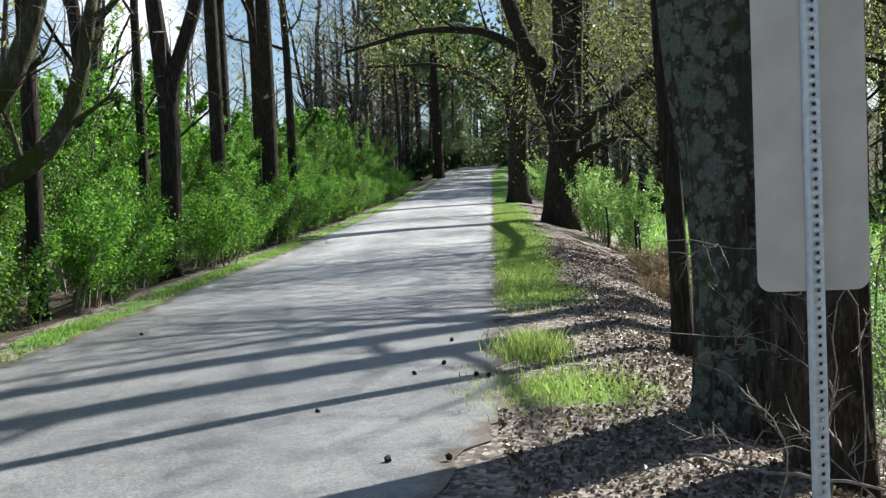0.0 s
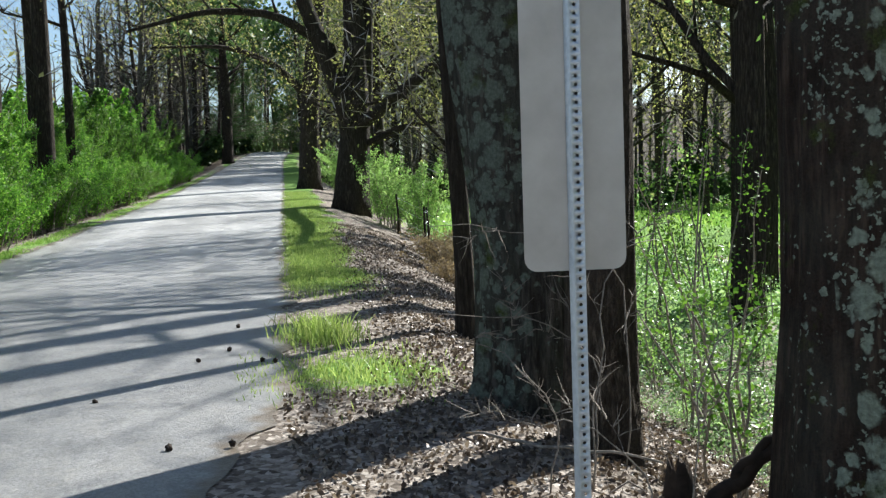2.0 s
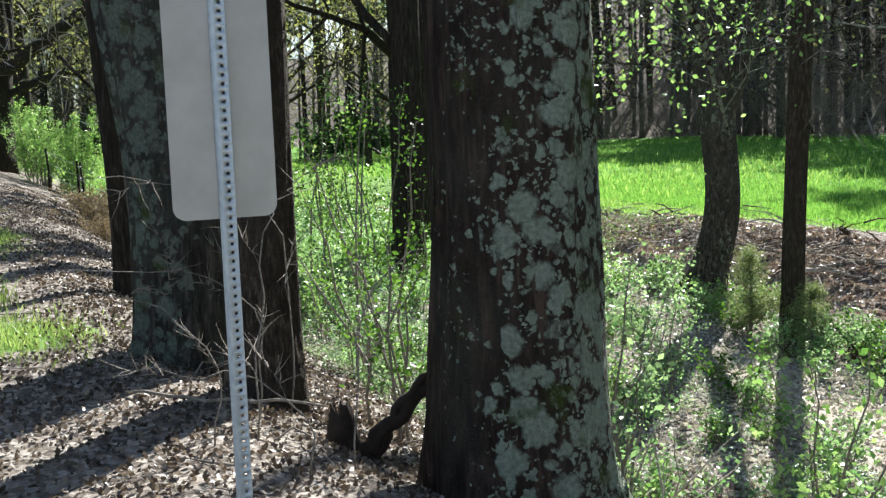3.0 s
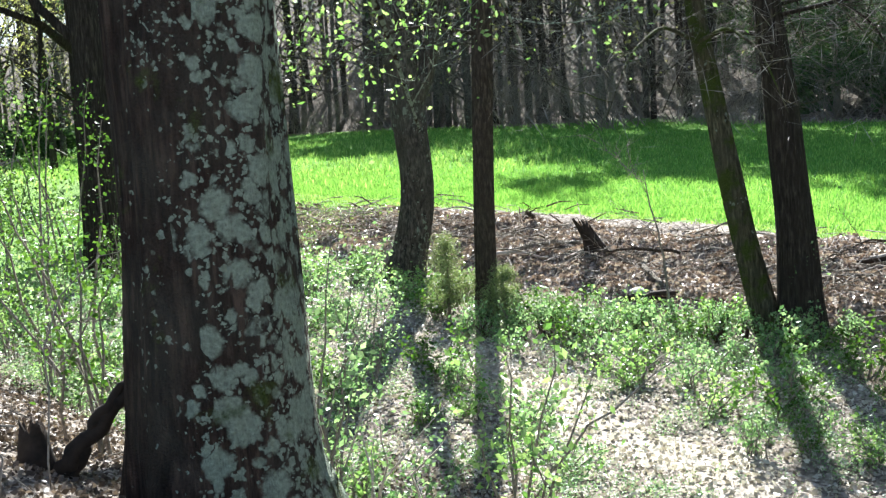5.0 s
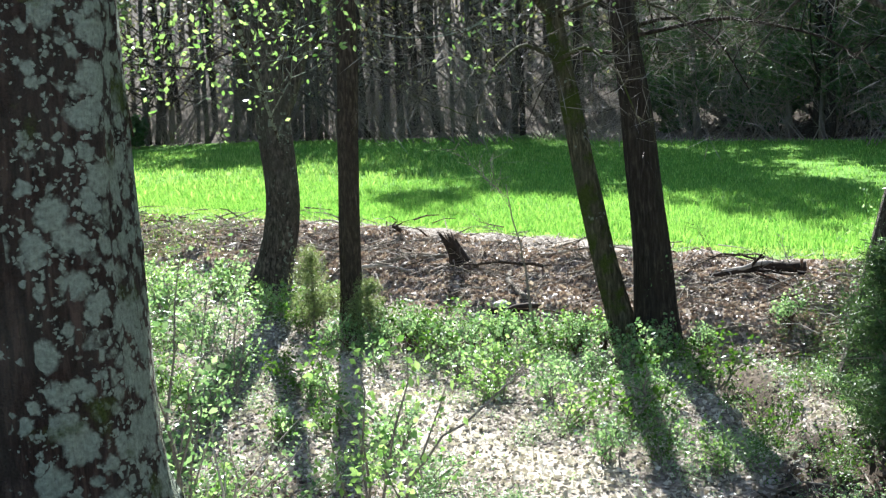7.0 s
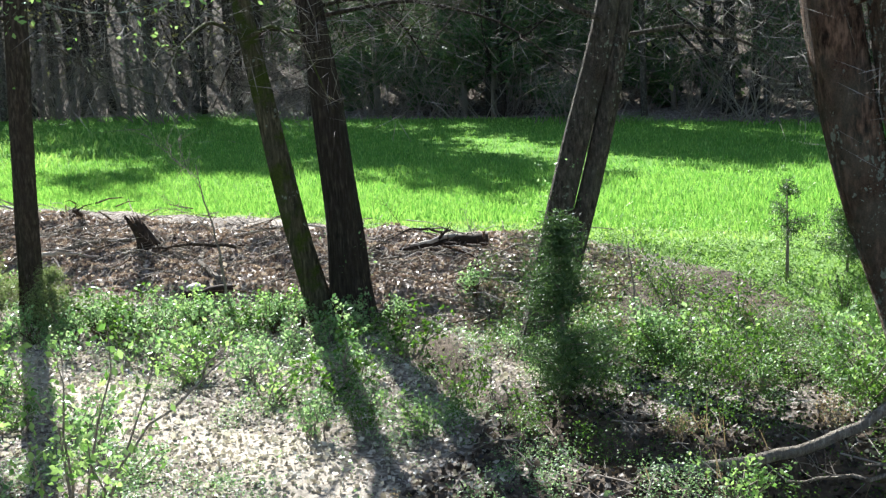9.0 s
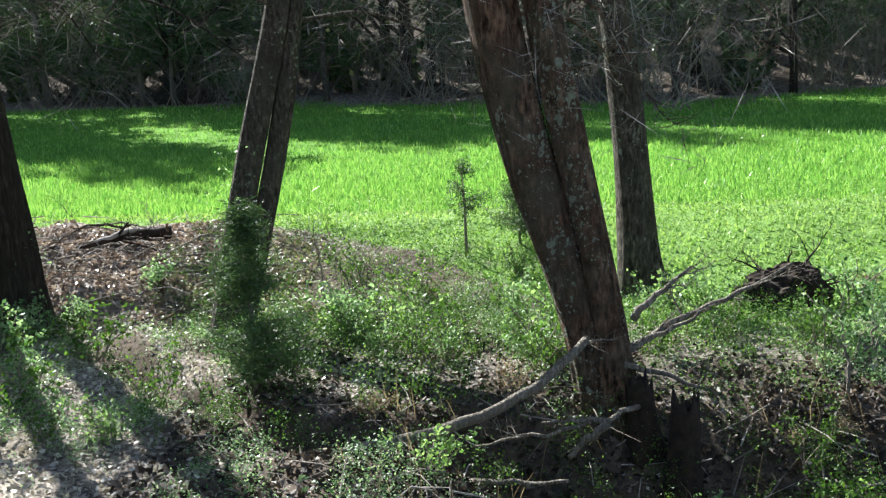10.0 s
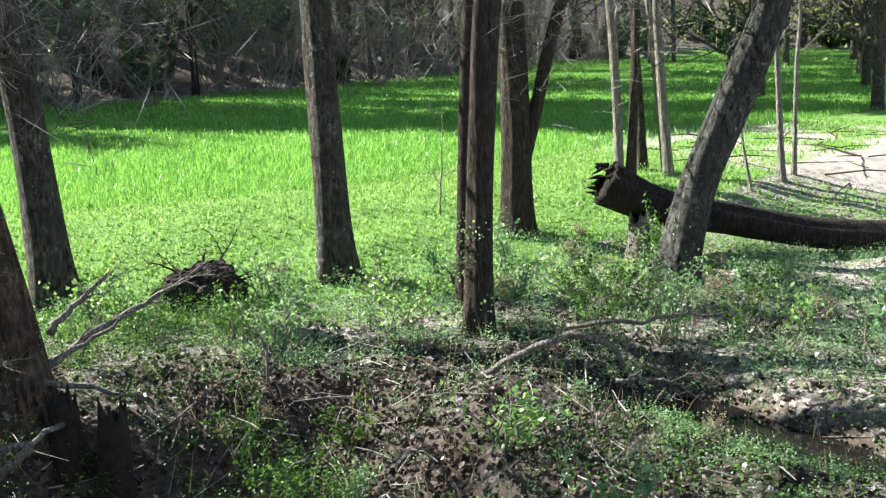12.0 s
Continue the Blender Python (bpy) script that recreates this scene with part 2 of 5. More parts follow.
def waves(x, y, size, seed):
    """Cheap rolling unevenness between -1 and 1."""
    r = np.random.RandomState(seed)
    out = 0
    for i in range(7):
        a, k, ph = r.uniform(0, 6.28), r.uniform(0.6, 1.7) / size * 6.28, r.uniform(0, 6.28)
        out = out + np.sin((x * np.cos(a) + y * np.sin(a)) * k + ph)
    return out / 4.0


def road_z(y):
    y = np.clip(y, -60, 130)
    return np.where(y > 0, 0.032 * y + 0.00016 * y * y, 0.02 * y)


def edge_x(y):
    return 0.046 * y + 0.0006 * np.clip(y - 90, 0, 400) ** 2


ROAD_W = 4.5


def wood_x(y):
    """Where the far woods begin beyond the field."""
    return np.interp(y, [-60, -40, -20, -5, 11, 45, 70], [64, 62, 46, 38, 45, 50, 50])


def pool_far(x, y):
    """Distance from the middle line of the muddy ditch."""
    y0 = -6.25 - 0.12 * np.sin((np.asarray(x, float) - 5.0) * 1.6)
    return np.hypot(y - y0, np.clip(6.0 - x, 0, 9) + np.clip(x - 7.6, 0, 90))


GULLY = [(12.1, 5.1), (11.5, 4.7), (10.5, 3.9), (9.9, 3.2), (9.2, 2.5), (8.8, 1.9), (8.7, 1.2), (9.0, 0.4)]


def gully_far(x, y):
    """Distance from the line of the washed-out gully."""
    x, y = np.asarray(x, float), np.asarray(y, float)
    best = 1e9
    for (ax, ay), (bx, by) in zip(GULLY, GULLY[1:]):
        k = np.clip(((x - ax) * (bx - ax) + (y - ay) * (by - ay)) / ((bx - ax) ** 2 + (by - ay) ** 2), 0, 1)
        best = np.minimum(best, np.hypot(x - ax - k * (bx - ax), y - ay - k * (by - ay)))
    return best + 0.08 * waves(x, y, 0.9, 14)


def ground_z(x, y):
    x, y = np.asarray(x, float), np.asarray(y, float)
    u = x - edge_x(y)
    near = road_z(y)
    back = smooth(5, -25, y)
    low = (-1.5 + 0.06 * np.clip(y - 8, 0, 45) * (1 - 0.75 * smooth(5, 22, u)) + 0.75 * smooth(12, 16.5, u)
           + (1.4 - 0.5 * back) * smooth(17, 62, u) + (0.24 + 0.12 * smooth(0, 25, y)) * np.clip(x - wood_x(y) - 3, 0, 80))
    bank = smooth(0.9, 5.5, u)
    right = near * (1 - bank) + low * bank
    left = near - 0.35 * smooth(-4.9, -7.5, u) + 0.03 * np.clip(-u - 30, 0, 200)
    z = np.where(u > -2, right, left)
    rough = smooth(0.3, 2.5, u) * (1 - 0.8 * smooth(15, 18, u)) + smooth(-4.8, -6, u)
    z = z + rough * (0.05 * waves(x, y, 2.2, 3) + 0.025 * waves(x, y, 0.8, 4))
    pile = np.exp(-((u - 14.0) / 2.2) ** 2) * smooth(2.5, 6, y) * smooth(22, 16, y)
    z = z + pile * (0.14 + 0.14 * waves(x, y, 1.6, 8) + 0.07 * waves(x, y, 0.7, 9))
    z = z + 0.16 * smooth(-0.2, 0.25, u - 12.75 + 0.35 * waves(x, y, 1.9, 10)) * smooth(18, 14, u) * smooth(3, 5, y) * smooth(22, 16, y)
    hollow = np.exp(-(((x - 8.6) / 1.1) ** 2 + ((y + 1.3) / 1.3) ** 2))
    gully = smooth(9.9, 8.7, x) * smooth(4.6, 6.2, x) * smooth(-4.3, -3.0, y) * smooth(1.2, -0.2, y)
    z = z - 0.34 * np.exp(-(gully_far(x, y) / 0.3) ** 4) * smooth(12.2, 11.0, x)
    return z - 0.42 * hollow - 0.65 * gully - 0.72 * np.exp(-(pool_far(x, y) / 0.58) ** 2)


def place(x, y):
    return float(ground_z(x, y))


def mesh_object(name, V, F, mat, parent=None, label="", shade=True):
    me = bpy.data.meshes.new(name)
    V, F = np.asarray(V, np.float32), np.asarray(F, np.int32)
    k = F.shape[1]
    me.vertices.add(len(V))
    me.vertices.foreach_set("co", V.ravel())
    me.loops.add(F.size)
    me.loops.foreach_set("vertex_index", F.ravel())
    me.polygons.add(len(F))
    me.polygons.foreach_set("loop_start", np.arange(0, F.size, k, dtype=np.int32))
    me.materials.append(mat)
    me.update(calc_edges=True)
    if shade:
        me.polygons.foreach_set("use_smooth", np.ones(len(F), dtype=bool))
    ob = new(name, me)
    if parent:
        ob.parent = parent
    if label:
        ob["label"] = label
    return ob


def thing(name, x, y, label, category, group="", z=None, kind=""):
    e = new(name)
    e.location = (x, y, place(x, y) if z is None else z)
    return tagged(e, label, category, group, kind)


def zones(X, Y):
    u = X - edge_x(Y)
    crop_edge = 17.3 + 0.35 * np.clip(-6 - Y, 0, 60) + 0.02 * np.clip(Y - 8, 0, 40) + 0.25 * waves(X, Y, 5, 21)
    crop = smooth(-0.25, 0.25, u - crop_edge) * (1 - smooth(-1, 3, X - wood_x(Y))) * smooth(-75, -60, Y)
    wide = 1.6 + 3.4 * smooth(4, -1, Y)
    lawn = smooth(0, 0.6, u - crop_edge + wide) * (1 - crop) * (1 - smooth(-1, 3, X - wood_x(Y)))
    verge = smooth(-0.1, 0.2, u) * (1 - smooth(0.7, 1.3, u + 0.3 * waves(X, Y, 3, 5) - 0.25 * smooth(15, 26, Y))) * smooth(11.5, 15, Y)
    tuft = np.exp(-((X - 0.95) / 0.65) ** 2 - ((Y - 7.9) / 0.65) ** 2)
    near = smooth(4, 8, u) * (1 - smooth(14, 16, u)) * smooth(-1.0, -3.5, Y)
    grass = np.clip(lawn + verge + 0.9 * tuft + 0.45 * near + smooth(3, 6, u) * smooth(15, 21, Y) * (1 - crop) * (1 - smooth(-2, 1, X - wood_x(Y))), 0, 1)
    grass = np.where(u < -4.4, smooth(-5.2, -4.95, u) * (0.55 + 0.5 * waves(X, Y, 1.6, 44)), grass)
    sand = np.exp(-((X - 17.2) / 5.0) ** 2 - ((Y + 17.4) / 4.6) ** 2) * 1.25 + 1.0 * np.exp(-((X - 8.5 - 0.4 * (Y - 6.7) + 0.25 * waves(X, Y, 2.0, 51)) / 0.55) ** 2) * smooth(2.5, 4, Y) * smooth(11.5, 9.5, Y) + np.exp(-((X - 16.1) / 0.5) ** 2 - ((Y - 9.4) / 0.7) ** 2) + np.exp(-((X - 9.3) / 1.8) ** 2 - ((Y + 12.5) / 3) ** 2) * 0.9
    sand = np.clip(sand, 0, 1)
    # dark soil, spread wider on the low ground to paint its shade too
    earth = 0.8 * smooth(-5.0, -5.4, u) * smooth(-14, -10, u) + smooth(3.4, 4.4, X) * smooth(11.6, 9.6, X) * smooth(-12, -9, Y) * smooth(4.2, 2.2, Y) * (0.75 + 0.5 * waves(X, Y, 1.2, 41)) * (1 - 0.75 * smooth(-6.2, -7.0, Y)) + 0.8 * smooth(9.9, 8.9, X) * smooth(4.6, 6.2, X) * smooth(-4.3, -3.0, Y) * smooth(1.4, 0.4, Y) + np.exp(-(pool_far(X, Y) / 0.6) ** 2) + 0.6 * np.exp(-(gully_far(X, Y) / 0.36) ** 4) + 0.62 * smooth(10.8, 11.6, u) * smooth(15.6, 14.8, u) * smooth(-1.5, 0.5, Y) * smooth(5.5, 4.0, Y) + 0.62 * smooth(-1, 4, X - wood_x(Y))
    return np.clip(grass - 0.9 * (sand > 0.5) * np.where((Y < -10) & (X > 12), 0.55 + 0.4 * waves(X, Y, 2.2, 43), 1) - 0.5 * earth, 0, 1), np.clip(crop - sand, 0, 1), sand, np.clip(earth, 0, 1)


def axis(lo, hi, far, fine, steps):
    inner = np.arange(lo, hi + 1e-6, fine)
    grow = fine * 1.0 * (np.exp(np.linspace(0, math.log(far / fine), steps)) - 1)
    return np.concatenate([(lo - grow[1:])[::-1], inner, hi + grow[1:]])


xs, ys = axis(-8, 22, 900, 0.16, 60), axis(-16, 26, 900, 0.2, 60)
X, Y = np.meshgrid(xs, ys)
U = X - edge_x(Y)
Z = ground_z(X, Y) - 0.06 * ((U < np.where(Y < 9, -0.95, -0.3)) & (U > -ROAD_W + 0.3))
i = (np.arange(len(ys) - 1)[:, None] * len(xs) + np.arange(len(xs) - 1)).ravel()
ground = mesh_object("ground", np.stack([X, Y, Z], -1).reshape(-1, 3), np.stack([i, i + 1, i + len(xs) + 1, i + len(xs)], -1), M_GROUND)
for name, values in zip(("grass", "crop", "sand", "earth"), zones(X, Y)):
    ground.data.attributes.new(name, "FLOAT", "POINT").data.foreach_set("value", values.astype(np.float32).ravel())
tagged(ground, "sloping ground with leaf litter, grass, sand and a green field", "ground", kind="structure")

ys = np.concatenate([np.arange(-40, 40, 0.2), np.arange(40, 170, 1.5)])
us = np.linspace(0, 1, 19)
ragged_r = 0.10 * waves(ys, ys * 0, 1.1, 11) + 0.06 * waves(ys, ys * 0, 0.4, 12) - 0.45 * smooth(7.5, 4.5, ys) + 0.05
ragged_l = 0.08 * waves(ys, ys * 0, 1.3, 13)
V, edge = [], []
for j, y in enumerate(ys):
    for s in us:
        u = -ROAD_W + ragged_l[j] + s * (ROAD_W - ragged_l[j] + ragged_r[j])
        V.append((edge_x(y) + u, y, road_z(y) + 0.012 + 0.03 * math.sin(math.pi * s)))
        edge.append(max(0, 1 - min(s, 1 - s) / 0.09))
n = len(us)
i = (np.arange(len(ys) - 1)[:, None] * n + np.arange(n - 1)).ravel()
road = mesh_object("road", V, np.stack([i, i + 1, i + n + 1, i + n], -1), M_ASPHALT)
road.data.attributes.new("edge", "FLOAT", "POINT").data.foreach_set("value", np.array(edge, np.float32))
# mask of the painted sheen, rising from y 9 to 22
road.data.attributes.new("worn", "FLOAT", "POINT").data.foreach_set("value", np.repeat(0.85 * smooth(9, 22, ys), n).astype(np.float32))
tagged(road, "narrow worn grey asphalt lane climbing gently into the woods", "road", kind="structure")


# ---- growing things ----
def tube(V, F, pts, rad, n=8, cap=True, ridged=0.0, flare=0.0, seed=0):
    """A tapered tube along pts; ridged gives furrows, flare spreads the foot into root lobes."""
    pts = [Vector(p) for p in pts]
    ref = Vector((1, 0, 0)) if abs((pts[-1] - pts[0]).normalized().x) < 0.9 else Vector((0, 1, 0))
    start = len(V)
    for i, p in enumerate(pts):
        d = (pts[min(i + 1, len(pts) - 1)] - pts[max(i - 1, 0)]).normalized()
        ref = (ref - d * ref.dot(d)).normalized()
        side = d.cross(ref)
        for k in range(n):
            a = 2 * math.pi * k / n
            r = rad[i]
            if ridged:
                r *= 1 + ridged * noise.noise(Vector((math.cos(a) * 4, math.sin(a) * 4, p.z * 0.5 + seed))) + 0.8 * ridged * noise.noise(Vector((math.cos(a) * 1.3, math.sin(a) * 1.3, p.z * 0.7 + seed)))
            if flare:
                r *= 1 + flare * math.exp(-max(p.z, 0) / 0.28) * (0.55 + 0.45 * math.sin(a * 5 + seed) + 0.3 * math.sin(a * 3 + seed * 2))
            V.append(p + (ref * math.cos(a) + side * math.sin(a)) * r)
    for i in range(len(pts) - 1):
        for k in range(n):
            F.append((start + i * n + k, start + i * n + (k + 1) % n, start + (i + 1) * n + (k + 1) % n, start + (i + 1) * n + k))
    if cap:
        for row, turn in ((start, -1), (start + (len(pts) - 1) * n, 1)):
            c = len(V)
            V.append(sum((Vector(V[row + k]) for k in range(n)), Vector()) / n)
            for k in range(n):
                a, b = row + k, row + (k + 1) % n
                F.append((c, a, b, b) if turn > 0 else (c, b, a, a))


def clean(F):
    """Quads only: a doubled corner becomes a sliver-free quad by splitting off its triangles."""
    return [f for f in F if f[2] != f[3]], [f[:3] for f in F if f[2] == f[3]]


def tube_object(name, V, F, mat, parent=None, label="", shade=True):
    quads, tris = clean(F)
    me = bpy.data.meshes.new(name)
    me.from_pydata([tuple(v) for v in V], [], quads + tris)
    me.materials.append(mat)
    me.polygons.foreach_set("use_smooth", [shade] * len(me.polygons))
    me.update()
    ob = new(name, me)
    if parent:
        ob.parent = parent
    if label:
        ob["label"] = label
    return ob


def grow(V, F, tips, rng, p, d, length, r, level, spread=0.9, up=0.12, sides=6):
    """A crooked branch with side branches; tips collects places for leaves."""
    n = 6 if level > 0 else 4
    pts, rad = [p.copy()], [r]
    for i in range(n):
        d = (d + Vector((rng.gauss(0, 0.17), rng.gauss(0, 0.17), rng.gauss(0, 0.13) + up))).normalized()
        p = p + d * (length / n)
        pts.append(p.copy())
        rad.append(r * (1 - 0.85 * (i + 1) / n))
        if level > 0 and i > 0:
            for _ in range(2 if level == 1 else rng.choice((1, 2))):
                side = Vector((rng.gauss(0, 1), rng.gauss(0, 1), rng.gauss(0.1, 0.6))).normalized()
                grow(V, F, tips, rng, p, (d * 0.7 + side * spread).normalized(), length * rng.uniform(0.3, 0.6), max(rad[-1] * 0.55, 0.004), level - 1, spread, up, max(3, sides - 2))
        if level == 0 and i > 0:
            tips.append(p.copy())
    tube(V, F, pts, rad, sides, cap=False)


def leaf_cloud(centres, per, spread, size, rng, flat=0.3, stretch=1.7, level=0.0):
    """Folded four-cornered leaves scattered round the centres."""
    C = np.repeat(np.asarray([tuple(c) for c in centres], float), per, axis=0)
    n = len(C)
    C = C + rng.normal(0, spread, (n, 3))
    a = rng.uniform(0, 2 * np.pi, n)
    tilt = rng.normal(flat, 0.6, n)
    L = np.stack([np.cos(a) * np.cos(tilt), np.sin(a) * np.cos(tilt), np.sin(tilt)], -1)
    W = np.cross(L, rng.normal(0, 1, (n, 3)) + np.array([0, 0, level]))
    W /= np.linalg.norm(W, axis=1, keepdims=True) + 1e-9
    N = np.cross(L, W)
    s = (size * rng.uniform(0.6, 1.35, n))[:, None]
    V = np.stack([C - L * s * stretch * 0.5, C + W * s * 0.5 + N * s * 0.12, C + L * s * stretch * 0.5, C - W * s * 0.5 + N * s * 0.12], 1).reshape(-1, 3)
    i = np.arange(n)[:, None] * 4
    return V, np.concatenate([i + np.array([0, 1, 2]), i + np.array([0, 2, 3])], 1).reshape(-1, 3)


def bend(points, steps):
    """Points with radii (x, y, z, r), made into a smooth line."""
    P = np.array(points, float)
    t = np.concatenate([[0], np.cumsum(np.linalg.norm(np.diff(P[:, :3], axis=0), axis=1))])
    s = np.linspace(0, t[-1], steps)
    Q = np.stack([np.interp(s, t, P[:, k]) for k in range(4)], 1)
    for _ in range(max(1, steps // 10)):
        Q[1:-1] = (Q[:-2] + 2 * Q[1:-1] + Q[2:]) / 4
    return [Vector(q[:3]) for q in Q], [float(q[3]) for q in Q]


def tree(x, y, stems, mat, label, height=15.0, limbs=7, twigs=2, seed=1, leaves=0, leaf_mat=None, leaf_size=0.05, fine=False, flare=0.5, group="", extra=(), spread=0.22, z=None, first=0.3, far=False, sprays=0, limb_leaves=0):
    """A tree of one or more stems, each a list of (x, y, z, r) from its foot, carried on to full height with a bare or budding crown.
    extra: limbs given as lists of (x, y, z, r). far: the branchwork is one joined part. sprays: thin twig ends in the crown."""
    rng = random.Random(seed)
    e = thing("tree", x, y, label, "tree", group, z)
    BV, BF, tips = [], [], []

    def finish():
        if not far:
            tube_object("limb", BV, BF, mat, e)
            BV.clear()
            BF.clear()

    for k, s in enumerate(stems):
        V, F = [], []
        rooted = s[0][2] < 0.15
        s = ([(s[0][0], s[0][1], -0.25, s[0][3])] if rooted else [s[0]]) + [q for q in s[1:] if q[2] > 0.12]
        a, b = s[-2], s[-1]
        g = Vector((b[0] - a[0], b[1] - a[1], b[2] - a[2])).normalized()
        g = (g + Vector((0, 0, 0.5))).normalized()
        top = max(height * (1 - 0.12 * k) - b[2], 1.5)
        full = list(s) + [(b[0] + g.x * top * f + rng.gauss(0, 0.15), b[1] + g.y * top * f + rng.gauss(0, 0.15), b[2] + g.z * top * f, b[3] * (1 - 0.9 * f)) for f in (0.3, 0.65, 1.0)]
        pts, rad = bend(full, 70 if fine else 26)
        tube(V, F, pts, rad, 44 if fine else (8 if far else 16), True, 0.12 if fine else 0.07, flare if rooted else 0, seed + k * 3.1)
        tube_object("trunk", V, F, mat, e)
        n = len(pts)
        low = height * first if far else max(b[2] * 0.95, height * first)
        for j in range(limbs):
            i = min(n - 3, max(2, int(n * (low + (pts[-1].z - low) * (j + rng.random() * 0.7) / limbs) / pts[-1].z)))
            ang = rng.uniform(0, 6.28)
            d = Vector((math.cos(ang), math.sin(ang), rng.uniform(0.15, 0.9))).normalized()
            grow(BV, BF, tips, rng, pts[i], d, height * spread * rng.uniform(0.7, 1.2) * (1.15 - 0.6 * i / n), max(rad[i] * 0.45, 0.012), twigs, sides=4 if far else 6)
            finish()
    mark = len(tips)
    for line in extra:
        pts, rad = bend(line, 14)
        tube(BV, BF, pts, rad, 8)
        for i in range(4, 14, 2):
            d = (pts[min(i + 1, 13)] - pts[i - 1]).normalized()
            side = Vector((rng.gauss(0, 1), rng.gauss(0, 1), rng.gauss(0.2, 0.7))).normalized()
            grow(BV, BF, tips, rng, pts[i], (d * 0.6 + side).normalized(), rng.uniform(0.6, 1.1) * max(0.8, (pts[-1] - pts[0]).length * 0.35), max(rad[i] * 0.4, 0.008), 1)
        finish()
    if BV:
        tagged(tube_object("branchwork", BV, BF, mat, e), kind="stuff")
    if sprays and tips:
        LV, LF = leaf_cloud(tips, max(1, round(sprays / len(tips))), 0.65 if far else 0.3, 0.03 if far else 0.0065, np.random.RandomState(seed + 5), 0.3, 18.0 if far else 60.0)
        tagged(mesh_object("twig_spray", LV, LF, M_HAZE, e, "", False), kind="stuff")
    if limb_leaves:
        LV, LF = leaf_cloud(tips[mark:], max(1, round(limb_leaves / len(tips[mark:]))), 0.08, leaf_size, np.random.RandomState(seed + 9))
        mesh_object("leaf_spray", LV, LF, leaf_mat, e, "", False)
    if leaves and tips:
        per = max(1, round(leaves / len(tips)))
        LV, LF = leaf_cloud(tips, per, 0.7 if far else 0.28, leaf_size, np.random.RandomState(seed))
        mesh_object("crown", LV, LF, leaf_mat, e, "", False)
    return e


# ---- trees beside the lane ----
tree(2.03, 7.03, [[(0, 0, 0, 0.40), (-0.01, 0.01, 0.99, 0.345), (-0.07, 0.02, 1.92, 0.36), (-0.15, 0.04, 2.84, 0.42)]], M_OAK,
     "massive old oak with furrowed grey bark and green lichen", 17, 9, 2, 11, 2500, M_BUDS, 0.05, True, 0.35)
tree(2.16, 6.02, [[(0, 0, 0, 0.21), (0.01, -0.01, 1.15, 0.19), (0.03, -0.02, 2.6, 0.17)]], M_BROWN,
     "brown stringy-barked cedar tree close beside the oak", 12, 6, 2, 12, 0, None, 0.05, True, 0.3)
tree(2.25, 10.1, [[(0, 0, 0, 0.105), (-0.06, 0.01, 1.22, 0.085), (-0.12, 0.03, 2.34, 0.09), (-0.17, 0.04, 3.47, 0.085), (-0.2, 0.05, 8, 0.085)]], M_DARK,
     "slim dark tree wrapped in vine at the bank", 14, 6, 2, 13, 1500, M_BUDS, 0.05, True)
tree(2.92, 4.4, [[(0, 0, 0, 0.47), (-0.01, 0.01, 0.5, 0.44), (-0.02, 0.01, 1.15, 0.42), (-0.01, 0.01, 1.97, 0.40), (-0.02, 0.01, 2.77, 0.41)]], M_OAK_PATCHED,
     "thick oak trunk covered with grey-green lichen patches", 18, 9, 2, 14, 6000, M_YOUNG, 0.03, True, 0.45, limb_leaves=1900,
     extra=[[(0.3, 0.1, 3.9, 0.08), (1.6, 1.0, 3.6, 0.045), (2.9, 1.9, 2.8, 0.025), (3.9, 2.6, 1.9, 0.01)], [(0.3, -0.1, 4.2, 0.07), (1.8, 0.6, 4.0, 0.04), (3.3, 1.2, 3.3, 0.022), (4.3, 1.7, 2.6, 0.01)], [(0.2, 0.3, 3.8, 0.06), (1.4, 1.7, 3.4, 0.035), (2.4, 2.8, 2.6, 0.02), (3.0, 3.5, 2.0, 0.008)]])
tree(3.66, 33.94, [[(0, 0, 0, 0.56), (0.24, -0.03, 2.44, 0.49), (0.31, -0.03, 4.92, 0.36), (0.28, -0.03, 7.03, 0.31)],
                   [(0.24, -0.1, 1.5, 0.40), (0.1, -0.2, 2.8, 0.34), (-0.7, -0.3, 5.0, 0.27), (-1.5, -0.4, 7.0, 0.22)],
                   [(0.3, 0.1, 1.5, 0.30), (0.6, 0.1, 3.5, 0.24), (0.75, 0.1, 7.0, 0.18)]], M_DARK,
     "spreading old roadside tree with several dark stems", 16, 11, 2, 15, 46000, M_BUDS, 0.033, False, 0.4, sprays=1500,
     extra=[[(0.3, 0, 2.6, 0.2), (1.2, -2.5, 3.4, 0.17), (2.4, -6, 4.4, 0.13), (3.6, -9, 6.0, 0.08)],
            [(-0.3, -0.2, 5.0, 0.16), (-2.2, -0.6, 6.1, 0.13), (-4.2, -1.0, 6.1, 0.09), (-6.5, -1.4, 5.4, 0.04)],
            [(0.3, 0, 2.0, 0.12), (1.6, -1.5, 2.6, 0.09), (3.2, -3, 2.7, 0.05)]])
tree(3.42, 48.5, [[(0, 0, 0, 0.51), (0.09, -0.01, 3.24, 0.42), (0.34, -0.02, 5.76, 0.39), (0.69, -0.05, 9.01, 0.31)]], M_DARK,
     "straight dark roadside oak with budding branches", 17, 12, 2, 16, 32000, M_BUDS, 0.04, sprays=1000,
     extra=[[(0, 0, 4.2, 0.2), (-1.5, -0.5, 5.6, 0.15), (-3.5, -1, 6.2, 0.1), (-6.5, -2, 6.0, 0.04)]])
